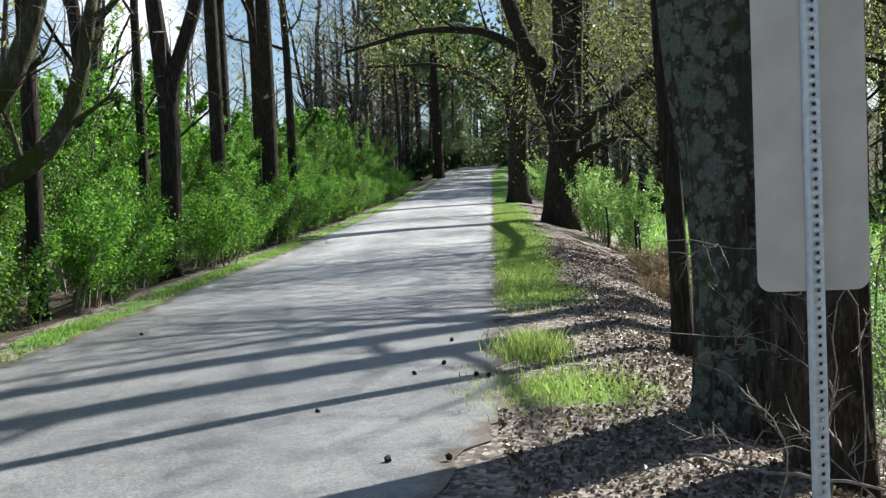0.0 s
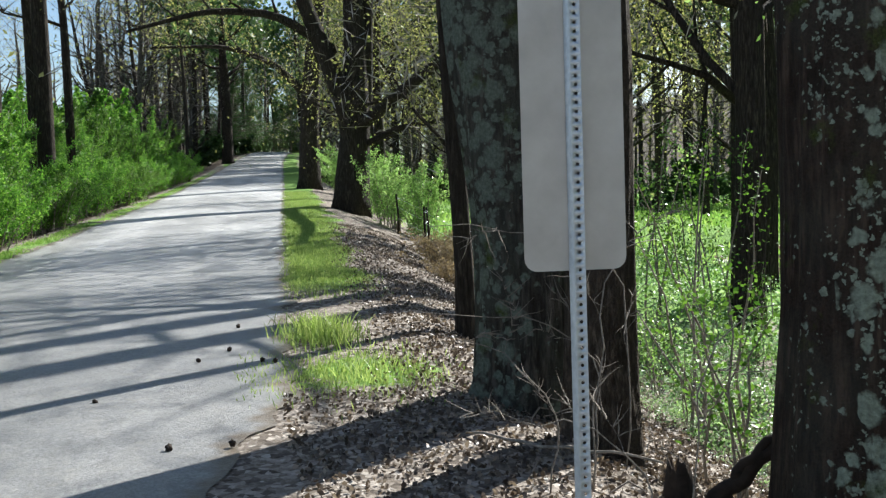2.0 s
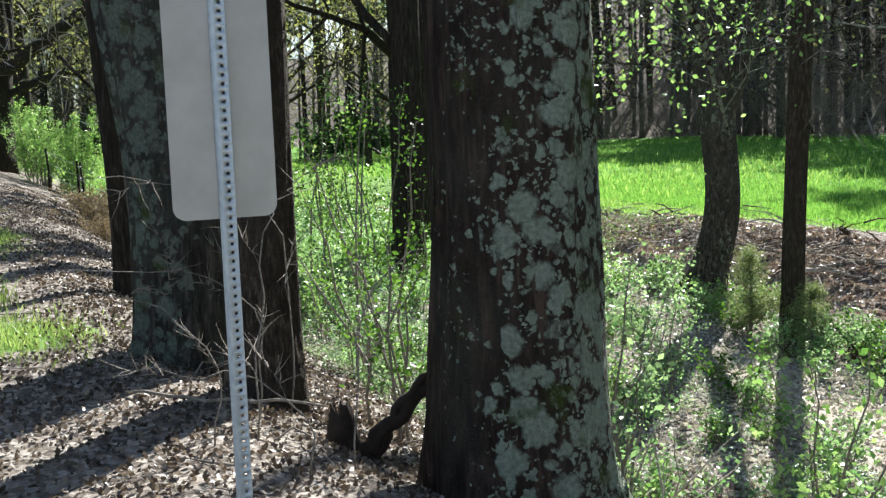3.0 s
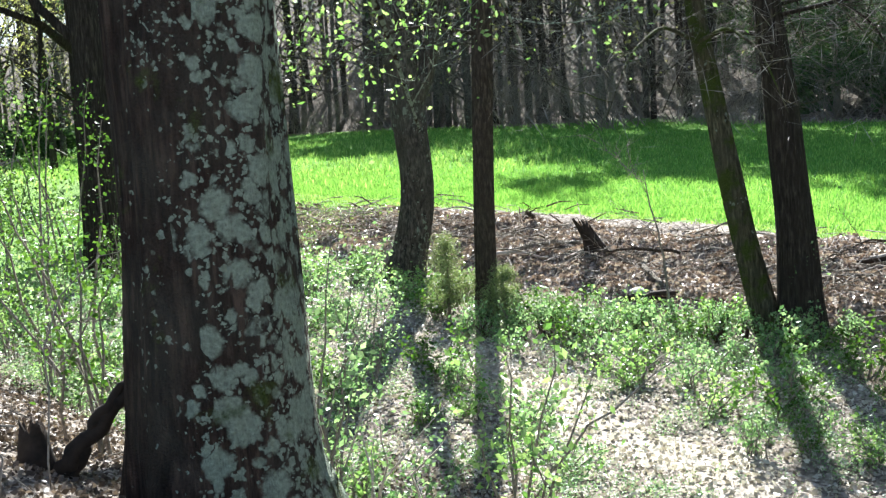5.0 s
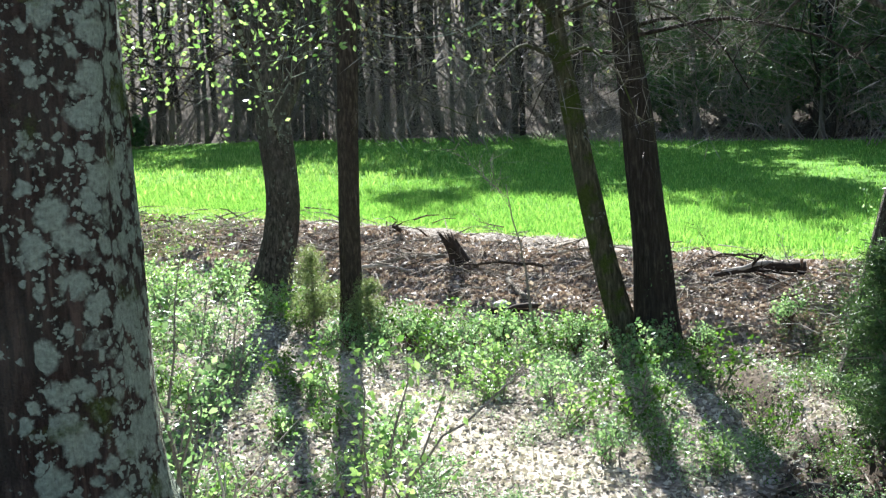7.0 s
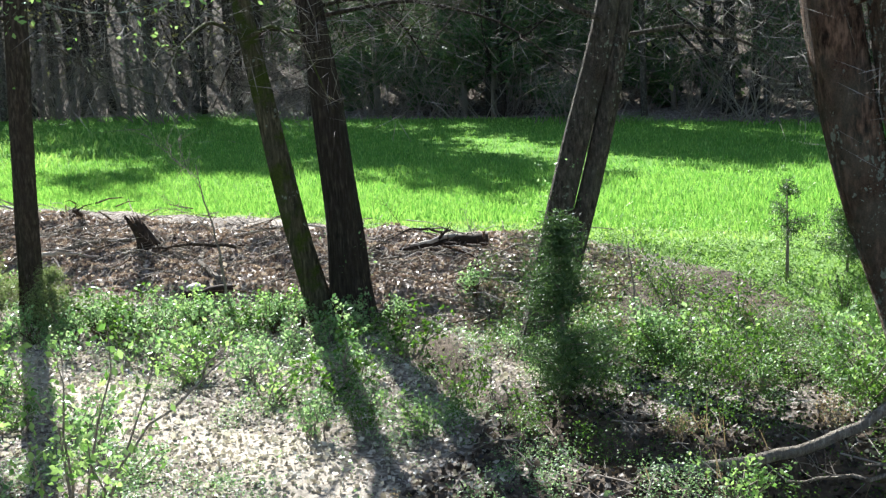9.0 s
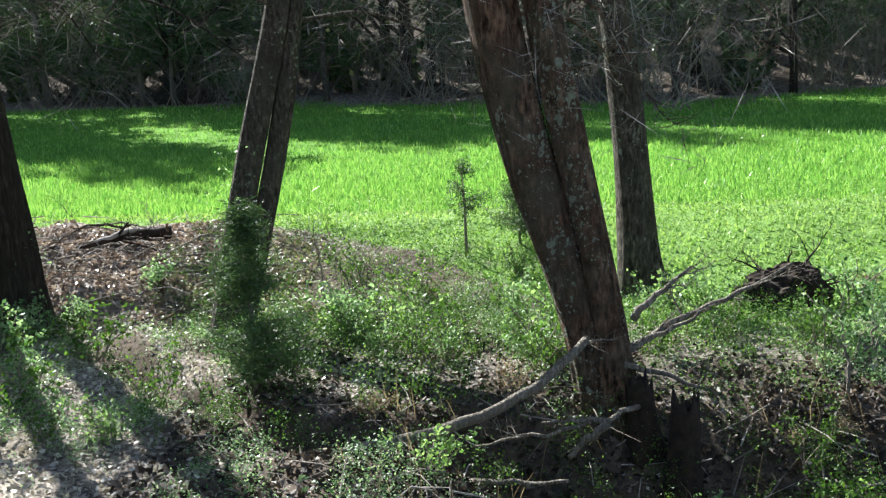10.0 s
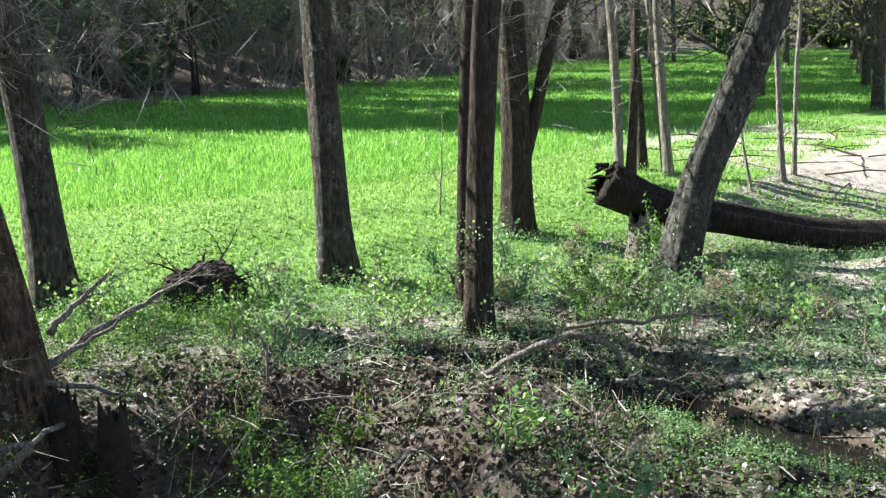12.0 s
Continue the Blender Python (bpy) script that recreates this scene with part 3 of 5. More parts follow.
LEFT = [(-5.34, 14.02, 0.12, 13), (-5.89, 21.2, 0.10, 12), (-6.69, 33.34, 0.21, 17), (-6.31, 30.35, 0.21, 17), (-5.36, 33.57, 0.26, 18),
        (-6.33, 37.47, 0.20, 16), (-5.51, 39.62, 0.16, 15), (-2.34, 60.96, 0.12, 11), (-0.3, 97.0, 0.5, 16)]
for k, (x, y, r, h) in enumerate(LEFT):
    tree(x, y, [[(0, 0, 0, r), (0.02, 0, h * 0.2, r * 0.95), (-0.05, 0, h * 0.45, r * 0.85)]], M_DARK, "tall dark bare tree rising from the hedge", h, 13, 1, 30 + k, 900, M_BUDS, 0.08, False, 0.3, "trees along the hedge", sprays=900, spread=0.28)
tree(-4.75, 18.6, [[(0, 0, 0, 0.18), (0.09, 0.02, 2.34, 0.17), (0.07, 0.02, 3.4, 0.18), (-0.1, 0, 4.4, 0.14), (-0.25, 0, 6.5, 0.12)],
                  [(0.09, 0.02, 2.6, 0.13), (0.1, 0.02, 3.4, 0.13), (0.55, 0.0, 4.5, 0.12), (0.9, 0, 6, 0.1)]], M_DARK,
     "dark forked tree with peeling bark in the hedge", 14, 7, 2, 41, 600, M_BUDS, 0.07)

tree(-5.9, 11.0, [[(0, 0, 0, 0.22), (-0.1, 0, 1.2, 0.2), (-0.3, 0, 2.6, 0.19), (-0.4, 0.1, 4.0, 0.16)]], M_MOSSY, "crooked tree with mossy limbs reaching over the hedge", 9, 5, 2, 47, 0, sprays=800,
     extra=[[(-0.1, 0, 1.3, 0.13), (0.8, 0.05, 1.75, 0.13), (1.6, 0.2, 2.0, 0.12), (2.05, 0.35, 2.55, 0.10), (2.15, 0.4, 3.2, 0.09), (2.3, 0.4, 3.9, 0.06)],
            [(-0.3, 0, 2.2, 0.16), (0.7, 0.05, 2.35, 0.16), (1.4, 0.15, 2.75, 0.14), (1.75, 0.2, 3.6, 0.10), (1.95, 0.2, 4.6, 0.06)]])
ROADSIDE = [(9.05, 17.7, 0.29, 21), (10.0, 19.8, 0.29, 21), (14, 38, 0.2, 16), (19, 46, 0.2, 17), (12, 50, 0.2, 16), (16, 30, 0.18, 15), (21, 37, 0.2, 16), (10, 66, 0.22, 17), (25, 54, 0.2, 17), (15, 60, 0.2, 17), (20, 70, 0.2, 17), (6.2, 24.0, 0.16, 13), (8.2, 27.5, 0.2, 14), (5.6, 41.0, 0.2, 14), (10.8, 33.0, 0.2, 15), (11.8, 22.3, 0.27, 20), (7.4, 58.0, 0.25, 15), (5.6, 71.0, 0.3, 16)]
for k, (x, y, r, h) in enumerate(ROADSIDE):
    tree(x, y, [[(0, 0, 0, r), (0.05, 0, h * 0.2, r * 0.95), (-0.05, 0.1, h * (0.6 if k < 2 else 0.4), r * 0.8)]], M_DARK, "vine-clad budding tree below the road bank", h, 14 if k > 1 else 8, 1, 130 + k, (10000 if k in (7, 12, 13, 16, 17) else 4000) if k > 1 else 1600, M_BUDS, 0.05, False, 0.3, "trees below the bank", first=0.18, far=True, sprays=(700 if k < 2 else 2600) if k in (0, 1, 11, 12, 15) else 250, spread=0.3)

# ---- trees on the low ground ----
LOW = [
    (12.38, 13.56, [[(0, 0, 0, 0.33), (0.06, -0.06, 0.2, 0.31), (0.21, -0.19, 0.77, 0.29), (0.30, -0.28, 1.64, 0.285), (0.21, -0.19, 2.89, 0.28), (0.12, -0.11, 4.77, 0.26)],
                     [(0.21, -0.19, 2.8, 0.16), (0.5, -0.46, 3.63, 0.15), (0.65, -0.61, 4.74, 0.13), (0.9, -0.8, 6.5, 0.11)]], M_GREY, "stout curved grey tree at the edge of the brush", 15),
    (11.32, 10.55, [[(0, 0, 0, 0.16), (0.03, -0.03, 1.74, 0.15), (0.1, -0.1, 4.53, 0.14)]], M_BROWN, "straight slim dark tree on the low ground", 14),
    (12.50, 6.58, [[(0, 0, 0, 0.19), (-0.19, 0.36, 1.42, 0.155), (-0.33, 0.61, 2.89, 0.14), (-0.45, 0.83, 4.34, 0.12)]], M_MOSSY, "leaning mossy tree on the low ground", 13),
    (12.62, 6.28, [[(0, 0, 0, 0.29), (-0.05, 0.1, 1.77, 0.23), (-0.11, 0.21, 3.21, 0.2), (-0.18, 0.35, 4.28, 0.17)]], M_DARK, "dark mossy-sided tree beside the leaning one", 15),
    (12.08, 3.68, [[(0, 0, 0, 0.18), (0.13, -0.42, 1.92, 0.155), (0.22, -0.72, 3.05, 0.155), (0.28, -0.91, 3.79, 0.14)],
                 [(0.09, -0.15, 0, 0.13), (0.24, -0.65, 1.7, 0.12), (0.32, -0.92, 2.84, 0.12), (0.36, -1.06, 3.77, 0.1)]], M_GREY, "leaning double-stemmed grey tree clad with vines at its foot", 13),
    (9.9, -0.83, [[(0.01, 0.1, 0, 0.24), (0.01, 0.30, 0.62, 0.20), (0.02, 0.51, 1.43, 0.215), (0.02, 0.78, 2.22, 0.225), (0.01, 0.96, 3.0, 0.235), (0.01, 1.09, 3.76, 0.24)],
                  [(-0.05, 0.04, 0, 0.23), (-0.05, 0.09, 0.61, 0.165), (-0.05, 0.20, 1.42, 0.16), (-0.04, 0.36, 2.21, 0.155), (-0.04, 0.51, 2.98, 0.16), (-0.03, 0.64, 3.73, 0.155)]], M_RED, "leaning twin-trunked tree with reddish bark above a root hollow", 15),
    (13.46, -1.33, [[(0, 0, 0, 0.25), (0.01, 0.07, 1.42, 0.21), (0.02, 0.17, 2.79, 0.2), (0.03, 0.27, 3.46, 0.18)]], M_GREY, "straight grey tree at the field's edge", 14),
    (13.0, -4.76, [[(0, 0, 0, 0.25), (0.02, 0.04, 1.36, 0.2), (0.03, 0.09, 2.74, 0.19), (0.04, 0.1, 3.41, 0.19)]], M_GREY, "straight grey tree with flared roots beside the field", 14),
    (9.93, -5.21, [[(0, 0, 0, 0.15), (-0.03, -0.06, 1.69, 0.135), (-0.08, -0.14, 3.34, 0.14)]], M_BROWN, "slim shaggy-barked tree on the low ground", 12),
    (11.40, -5.75, [[(0, 0, 0, 0.09), (-0.03, -0.06, 1.57, 0.08), (-0.08, -0.15, 3.42, 0.08)]], M_BROWN, "thin shaggy-barked tree close to its neighbour", 10),
    (13.69, -7.81, [[(0, 0, 0, 0.24), (-0.01, -0.02, 1.29, 0.21), (0.03, 0.05, 3.24, 0.2)],
                   [(0.0, -0.1, 0.9, 0.1), (-0.1, -0.25, 1.6, 0.1), (-0.25, -0.5, 2.9, 0.09), (-0.45, -0.8, 4.0, 0.08)]], M_BROWN, "forked shaggy-barked tree beside the field", 13),
    (11.0, -8.53, [[(0, 0, 0, 0.27), (-0.18, -0.23, 1.19, 0.235), (-0.45, -0.57, 2.27, 0.23), (-0.72, -0.92, 3.35, 0.21)]], M_SCALY, "strongly leaning grey tree over a fallen log", 13),
    (15.21, -10.68, [[(0, 0, 0, 0.08), (0.04, 0.06, 1.58, 0.08), (0.1, 0.14, 2.94, 0.07)]], M_WOOD, "pale slender young tree in a group", 9),
    (15.19, -10.85, [[(0, 0, 0, 0.09), (-0.05, -0.07, 1.58, 0.08), (-0.07, -0.09, 2.94, 0.07)]], M_BROWN, "brown slender young tree in a group", 9),
    (15.77, -11.57, [[(0, 0, 0, 0.09), (0.06, 0.08, 1.44, 0.08), (0.13, 0.18, 2.85, 0.06)]], M_BROWN, "brown slender young tree in a group", 9),
    (15.27, -11.76, [[(0, 0, 0, 0.09), (0.1, 0.12, 1.52, 0.08), (0.16, 0.2, 2.9, 0.07)], [(0.2, -0.1, 0, 0.06), (0.34, 0.1, 1.93, 0.055), (0.41, 0.18, 2.87, 0.05)]], M_WOOD, "pale double-stemmed young tree in a group", 9),
    (14.24, -13.37, [[(0, 0, 0, 0.06), (0.08, 0.08, 1.61, 0.05), (0.12, 0.12, 2.44, 0.04)]], M_WOOD, "thin pale sapling on the sandy flat", 6),
    (14.43, -13.8, [[(0, 0, 0, 0.045), (0.01, 0.01, 2.01, 0.035)]], M_WOOD, "thin pale sapling on the sandy flat", 5),
    (13.97, -12.51, [[(0, 0, 0, 0.03), (0.15, 0.17, 0.93, 0.02)]], M_WOOD, "short bent sapling on the sandy flat", 2.5),
]
for k, (x, y, stems, mat, label, h) in enumerate(LOW):
    dense = 2 <= k <= 6
    droop = random.Random(900 + k)
    hanging = []
    for _ in range((1 if k < 2 else 6) if h > 11 else 0):
        a, z0, out = droop.uniform(0, 6.28), droop.uniform(3.5, 5.4), droop.uniform(1.6, 3.6)
        top = stems[0][-1]
        hanging.append([(top[0] + math.cos(a) * out * f, top[1] + math.sin(a) * out * f, z0 + dz, r) for f, dz, r in ((0, 0, 0.03), (0.4, 0.15, 0.022), (0.75, -0.2, 0.014), (1, -0.9, 0.005))])
    rooted = tree(x, y, stems, mat, label, h, 13 if 4 < k < 8 else (3 if k < 2 else 6 if h > 11 else 4), 2 if h > 7 else 1, 60 + k, 0, None, 0.085, h > 11, 0.4, "trees on the low ground", extra=hanging, spread=0.26 if dense else 0.22, sprays=(1500 if k < 5 else 3600) if dense or k == 7 else (150 if k < 2 else 1200 if h > 7 else 0))
    if k in (3, 4, 8, 11):
        # young vine leaves climbing the foot of the trunk
        a, b = Vector(stems[0][0][:3]), Vector(stems[0][1][:3])
        climb = [a.lerp(b, droop.random() ** 0.8 * (1.15 if k == 4 else 0.7)) + Vector((droop.gauss(0, 0.14), droop.gauss(0, 0.14), 0.1)) for _ in range(46)]
        LV, LF = leaf_cloud(climb, 9, 0.05, 0.022, np.random.RandomState(700 + k), 0.1)
        mesh_object("vine", LV, LF, M_HERB, rooted, "young green vine leaves on the bark", False)


# ---- shrubs and saplings ----
def shrub(x, y, h, w, label, mat, seed, stems=22, per=9, size=0.06, group="", name="shrub", spread=0.09, stem_mat=None, category="shrub", low=0.15):
    """Arching stems with leaves along them."""
    rng = random.Random(seed)
    e = thing(name, x, y, label, category, group)
    V, F, spots = [], [], []
    for k in range(stems):
        a, out = rng.uniform(0, 6.28), rng.uniform(0.15, 1.0) ** 0.7 * w
        tall = h * rng.uniform(0.55, 1.0) * (1.05 - 0.35 * out / w)
        bx, by = rng.gauss(0, w * 0.15), rng.gauss(0, w * 0.15)
        pts = [Vector((bx + math.cos(a) * out * t ** 1.4, by + math.sin(a) * out * t ** 1.4, -0.05 + tall * (1.25 * t - 0.25 * t * t))) + Vector((rng.gauss(0, 0.03), rng.gauss(0, 0.03), 0)) for t in (0, 0.2, 0.4, 0.6, 0.8, 1.0)]
        tube(V, F, pts, [0.012 * (1.2 - t) * max(1, h / 3) for t in (0, 0.2, 0.4, 0.6, 0.8, 1.0)], 4, False)
        for j in range(int(10 * h) + 6):
            t = low + (1 - low) * rng.random() ** 0.8
            i = min(4, int(t * 5))
            p = pts[i].lerp(pts[i + 1], t * 5 - i)
            side = Vector((rng.gauss(0, 1), rng.gauss(0, 1), rng.gauss(0.15, 0.35))) * spread * h * 0.6 * (1.15 - t)
            for q in (0.4, 0.7, 1.0):
                spots.append(p + side * q)
    tagged(tube_object("stem", V, F, stem_mat or M_TWIG, e), kind="stuff")
    LV, LF = leaf_cloud(spots, per, 0.05, size, np.random.RandomState(seed), 0.15)
    mesh_object("foliage", LV, LF, mat, e, "", False)
    return e


def copies(makers, spots, rng, lo=0.8, hi=1.25):
    """The first spots take the models themselves; the rest are turned and scaled copies."""
    for k, (x, y) in enumerate(spots):
        ob = makers[k % len(makers)]
        m = pose(x, y, place(x, y), rng.gauss(0, 2), rng.gauss(0, 2), rng.uniform(0, 360))
        c = ob if k < len(makers) else copy_thing(ob, m)
        c.matrix_basis = m
        s = rng.uniform(lo, hi)
        c.scale = (s, s, s * rng.uniform(0.92, 1.1))


rng = random.Random(5)
HEDGE = "hedge along the lane"
front = [shrub(0, 0, 1.7, 1.0, "low dense privet shrub with fresh green leaves", (M_PRIVET, M_HEDGE, M_PRIVET)[k], 200 + k, 15, 9, 0.023, HEDGE) for k in range(3)]
spots = [(float(edge_x(y)) - 5.3 - rng.uniform(0, 0.7), y) for y in np.arange(7.0, 62, 1.2)]
copies(front, spots, rng, 0.85, 1.4)
back = [shrub(0, 0, 4.2, 1.4, "tall bright green privet bush", (M_PRIVET, M_PRIVET, M_HEDGE)[k], 210 + k, 15, 8, 0.03, HEDGE) for k in range(3)]
spots = [(float(edge_x(y)) - 7.6 - rng.uniform(0, 1.6), y) for y in np.arange(9.0, 75, 1.9)]
copies(back, spots, rng, 0.8, 1.35)
back2 = [shrub(0, 0, 5.6, 2.4, "shaded green thicket bush among the trees", (M_HEDGE, M_PRIVET)[k], 220 + k, 14, 4, 0.085, "thicket behind the hedge") for k in range(2)]
spots = [(float(edge_x(y)) - 11 - rng.uniform(0, 9), y) for y in np.arange(10.0, 110, 2.6)]
copies(back2, spots, rng, 0.8, 1.4)
verge = [shrub(0, 0, 2.6, 1.1, "leafy green bush at the foot of the roadside trees", M_YOUNG, 230 + k, 22, 3, 0.036, "bushes at the roadside trees") for k in range(2)]
copies(verge, [(4.7, 32.0), (4.9, 36.0), (5.4, 30.6), (5.0, 40.0), (4.7, 46.5), (5.4, 51), (6.2, 58), (7, 66)], rng, 0.7, 1.3)
tan_weeds = [shrub(0, 0, 0.9, 0.7, "clump of dry straw-coloured weeds below the bank", M_STRAW, 236 + k, 26, 2, 0.03, "dry weeds at the fence", "weeds", 0.05, None, "weeds") for k in range(2)]
copies(tan_weeds, [(3.9, 19.5), (4.4, 21.5), (3.6, 17.6), (4.6, 23.5), (4.1, 15.8), (4.9, 18.4), (5.0, 25.5)], rng, 0.7, 1.2)

# some saplings and young trees take the darker leaf colour in place of shade
sap = [shrub(0, 0, 2.1, 0.7, "thin sapling with sparse young green leaves", (M_HEDGE, M_HERB, M_YOUNG)[k], 240 + k, 6, 1, 0.032, "saplings on the bank", "sapling", 0.16, M_TWIG, "sapling", 0.2) for k in range(3)]
copies(sap, [(3.1, 6.3), (3.75, 4.75), (4.9, 4.3), (5.0, 8.4), (4.7, 10.5), (5.4, 13.5), (6.5, 14), (7.8, 9.2), (5.2, 12.6), (8.4, 16), (6.0, 16.0)], rng, 0.6, 1.1)
young = [shrub(0, 0, 4.6, 1.2, "slender young tree with sparse yellow-green leaves", (M_HEDGE, M_YOUNG)[k], 245 + k, 6, 1, 0.034, "young trees below the bank", "sapling", 0.16, M_TWIG, "sapling", 0.3) for k in range(2)]
copies(young, [(4.9, 10.2), (6.4, 15.4), (8.0, 17.0), (6.6, 18.5)], rng, 0.8, 1.1)
low_bush = [shrub(0, 0, 0.75, 0.5, "low bright green leafy plant on the wet ground", (M_HERB, M_YOUNG, M_HERB, M_HEDGE)[k], 250 + k, 8, 1, 0.034, "leafy plants on the low ground", "plant", 0.10, M_TWIG, "plant", 0.1) for k in range(4)]
spots = []
while len(spots) < 230:
    x, y = rng.uniform(4.6, 13.0), rng.uniform(-10, 16)
    if y < 2 and rng.random() < 0.5:
        continue
    d = (x - 7.6) ** 2 + (y - 4.5) ** 2
    if float(pool_far(x, y)) < 0.9 or (5.0 < x < 8.2 and -7.0 < y < -4.4) or (x - 9.9) ** 2 + (y - 1.5) ** 2 < 1.2 or (7.3 < x < 9.2 and -6.6 < y < -3.4):
        continue
    if (y > 3 and x - 0.046 * y > 11.9) or float(gully_far(x, y)) < 0.35:
        continue
    if rng.random() < (0.4 if d < 12 else 0.85) and not (abs(x - 8.5 - 0.4 * (y - 6.7)) < 0.45 and 3 < y < 11):
        spots.append((x, y))
copies(low_bush, spots, rng, 0.5, 1.15)
tall = [shrub(0, 0, 1.35, 0.75, "sparse green brambly bush", (M_HEDGE, M_HERB, M_HEDGE)[k], 260 + k, 12, 1, 0.034, "brambles below the bank", "shrub", 0.1) for k in range(3)]
spots = [(11.0, 1.2), (12.3, 0.2), (10.6, -0.1), (13.0, 1.4), (11.9, 2.1), (11.5, -2.0), (10.9, -2.9), (12.2, -1.9), (9.2, -2.4), (8.1, -2.7), (7.8, -1.4), (10.3, 3.9), (9.3, -6.3), (8.8, -6.9), (9.6, -7.2), (10.4, -6.8), (10.0, -9.6), (11.6, -9.0), (13.9, 0.2), (12.8, -0.7), (14.0, 2.4), (11.2, 2.9)]
copies(tall, spots, rng, 0.45, 0.85)


shrub(5.2, 6.7, 2.7, 1.0, "slender sapling with pale green leaf sprays below the bank", M_HERB, 290, 6, 1, 0.024, "young trees below the bank", "sapling", 0.16, M_TWIG, "sapling", 0.3)
shrub(4.2, 5.0, 1.5, 0.8, "low arching shrub with pale twigs beside the lichened oak", M_HERB, 291, 9, 1, 0.02, "young trees below the bank", "sapling", 0.14, M_PALE, "sapling", 0.3)


def cedar(x, y, h, w, label, seed, dense=1.0, name="cedar", group="", low=0.18, per=18, mat=None):
    rng = random.Random(seed)
    e = thing(name, x, y, label, "evergreen tree", group)
    V, F, spots = [], [], []
    tube(V, F, [(0, 0, -0.1), (0.02, 0, h * 0.4), (0, 0.02, h)], [0.02 * h, 0.014 * h, 0.004], 7)
    tube_object("trunk", V, F, M_TWIG, e)
    V, F = [], []
    for k in range(int(38 * dense)):
        t = low + (1 - low) * rng.random() ** 1.5
        a = rng.uniform(0, 6.28)
        reach = w * min(1.0, (1.08 - t) / (1 - low)) ** 0.9 * rng.uniform(0.6, 1.1)
        p, q = Vector((0, 0, h * t)), Vector((math.cos(a) * reach, math.sin(a) * reach, h * t + reach * rng.uniform(0.0, 0.5)))
        tube(V, F, [p, q], [0.006 * h, 0.002 * h], 3, False)
        for j in range(9):
            spots.append(p.lerp(q, (j + 1) / 9) + Vector((rng.gauss(0, 0.05), rng.gauss(0, 0.05), rng.gauss(0, 0.05))) * w)
    tagged(tube_object("branchwork", V, F, M_TWIG, e), kind="stuff")
    LV, LF = leaf_cloud(spots, per, 0.06 * w + 0.02, 0.006 + 0.0035 * h, np.random.RandomState(seed), 0.4, 6.0)
    mesh_object("foliage", LV, LF, mat or M_CEDAR, e, "", False)
    return e


cedar(14.6, 0.93, 1.35, 0.42, "young cedar with a bare stem at the field's edge", 301, 0.45, low=0.45, per=11)
cedar(10.1, 2.72, 1.75, 0.72, "bushy dark green cedar in front of the leaning tree", 302, 1.9, low=0.1, per=20)
cedar(10.9, 10.9, 1.2, 0.6, "pale green young cedar at the slim tree's foot", 303, 1.2, mat=M_CEDAR_PALE)
cedar(11.0, 9.9, 0.9, 0.45, "pale green young cedar at the slim tree's foot", 304, 1.1, mat=M_CEDAR_PALE)
cedar(14.9, 0.2, 1.0, 0.5, "low dark cedar at the field's edge", 305)

# ---- budding trees behind the sandy flat ----
budding = [tree(0, 0, [[(0, 0, 0, 0.16), (0.05, 0, 2.4, 0.15), (-0.1, 0.1, 4.5, 0.12)]], M_GREY, "sunlit budding tree beyond the sandy flat", 11, 14, 1, 480 + k, 3500, M_BUDS, 0.075, False, 0.3, "budding trees beyond the flat", first=0.15, far=True, sprays=400, spread=0.3, z=0) for k in range(2)]
copies(budding, [(23, -25), (26, -29), (31, -33), (21, -29), (36, -38), (29, -26), (25, -22), (40, -46), (44, -41), (33, -28), (19.5, -25)], random.Random(78), 0.8, 1.3)

# ---- far woods ----
woods = []
for k in range(9):
    h = 15 + 2 * (k % 3)
    r = (0.13, 0.20, 0.16, 0.25, 0.12, 0.18, 0.14, 0.2, 0.17)[k]
    woods.append(tree(0, 0, [[(0, 0, 0, r), (0.1, 0.05, h * 0.3, r * 0.85), (0.15 * (k - 2), 0.1, h * 0.55, r * 0.65)]], (M_GREY, M_DARK)[k % 2], "bare grey forest tree behind the field", h, 26, 0, 400 + k, 60, M_BUDS, 0.16, False, 0.3, "woods", spread=0.24, z=0, first=0.10, far=True, sprays=700 if k < 6 else 260))
rng = random.Random(77)
spots, open_spots = [], []
for y in np.arange(-70, 110, 1.3):
    for _ in range(2):
        spots.append((float(wood_x(y)) + 1.5 + 42 * rng.random() ** 1.7, y + rng.uniform(-0.6, 0.6)))
for y in np.arange(14, 120, 3.0):
    open_spots.append((float(edge_x(y)) - 9.0 - 26 * rng.random() ** 1.3, y + rng.uniform(-1, 1)))
far_spots = []
for y in np.arange(60, 150, 2.0):
    far_spots.append((float(edge_x(y)) + 3.5 + 30 * rng.random() ** 1.5, y + rng.uniform(-1, 1)))
    far_spots.append((float(edge_x(y)) - 6.5 - 30 * rng.random() ** 1.5, y + 20 + rng.uniform(-1, 1)))
for _ in range(45):
    far_spots.append((rng.uniform(-20, 30), rng.uniform(135, 175)))
for y in np.arange(-66, -24, 1.6):
    far_spots.append((24 + 34 * rng.random(), y - 14))
for _ in range(50):
    y = rng.uniform(-60, 100)
    far_spots.append((float(wood_x(y)) + rng.uniform(30, 75), y))
for _ in range(60):
    far_spots.append((rng.uniform(12, 50), rng.uniform(68, 118)))
for _ in range(70):
    far_spots.append((rng.uniform(46, 90), rng.uniform(30, 95)))
spots.sort(key=lambda q: q[0] ** 2 + q[1] ** 2)
spots, far_spots = spots[:150], far_spots + spots[150:]
copies(woods[:6], spots, rng, 0.75, 1.25)
copies(woods[6:], open_spots, rng, 0.75, 1.25)


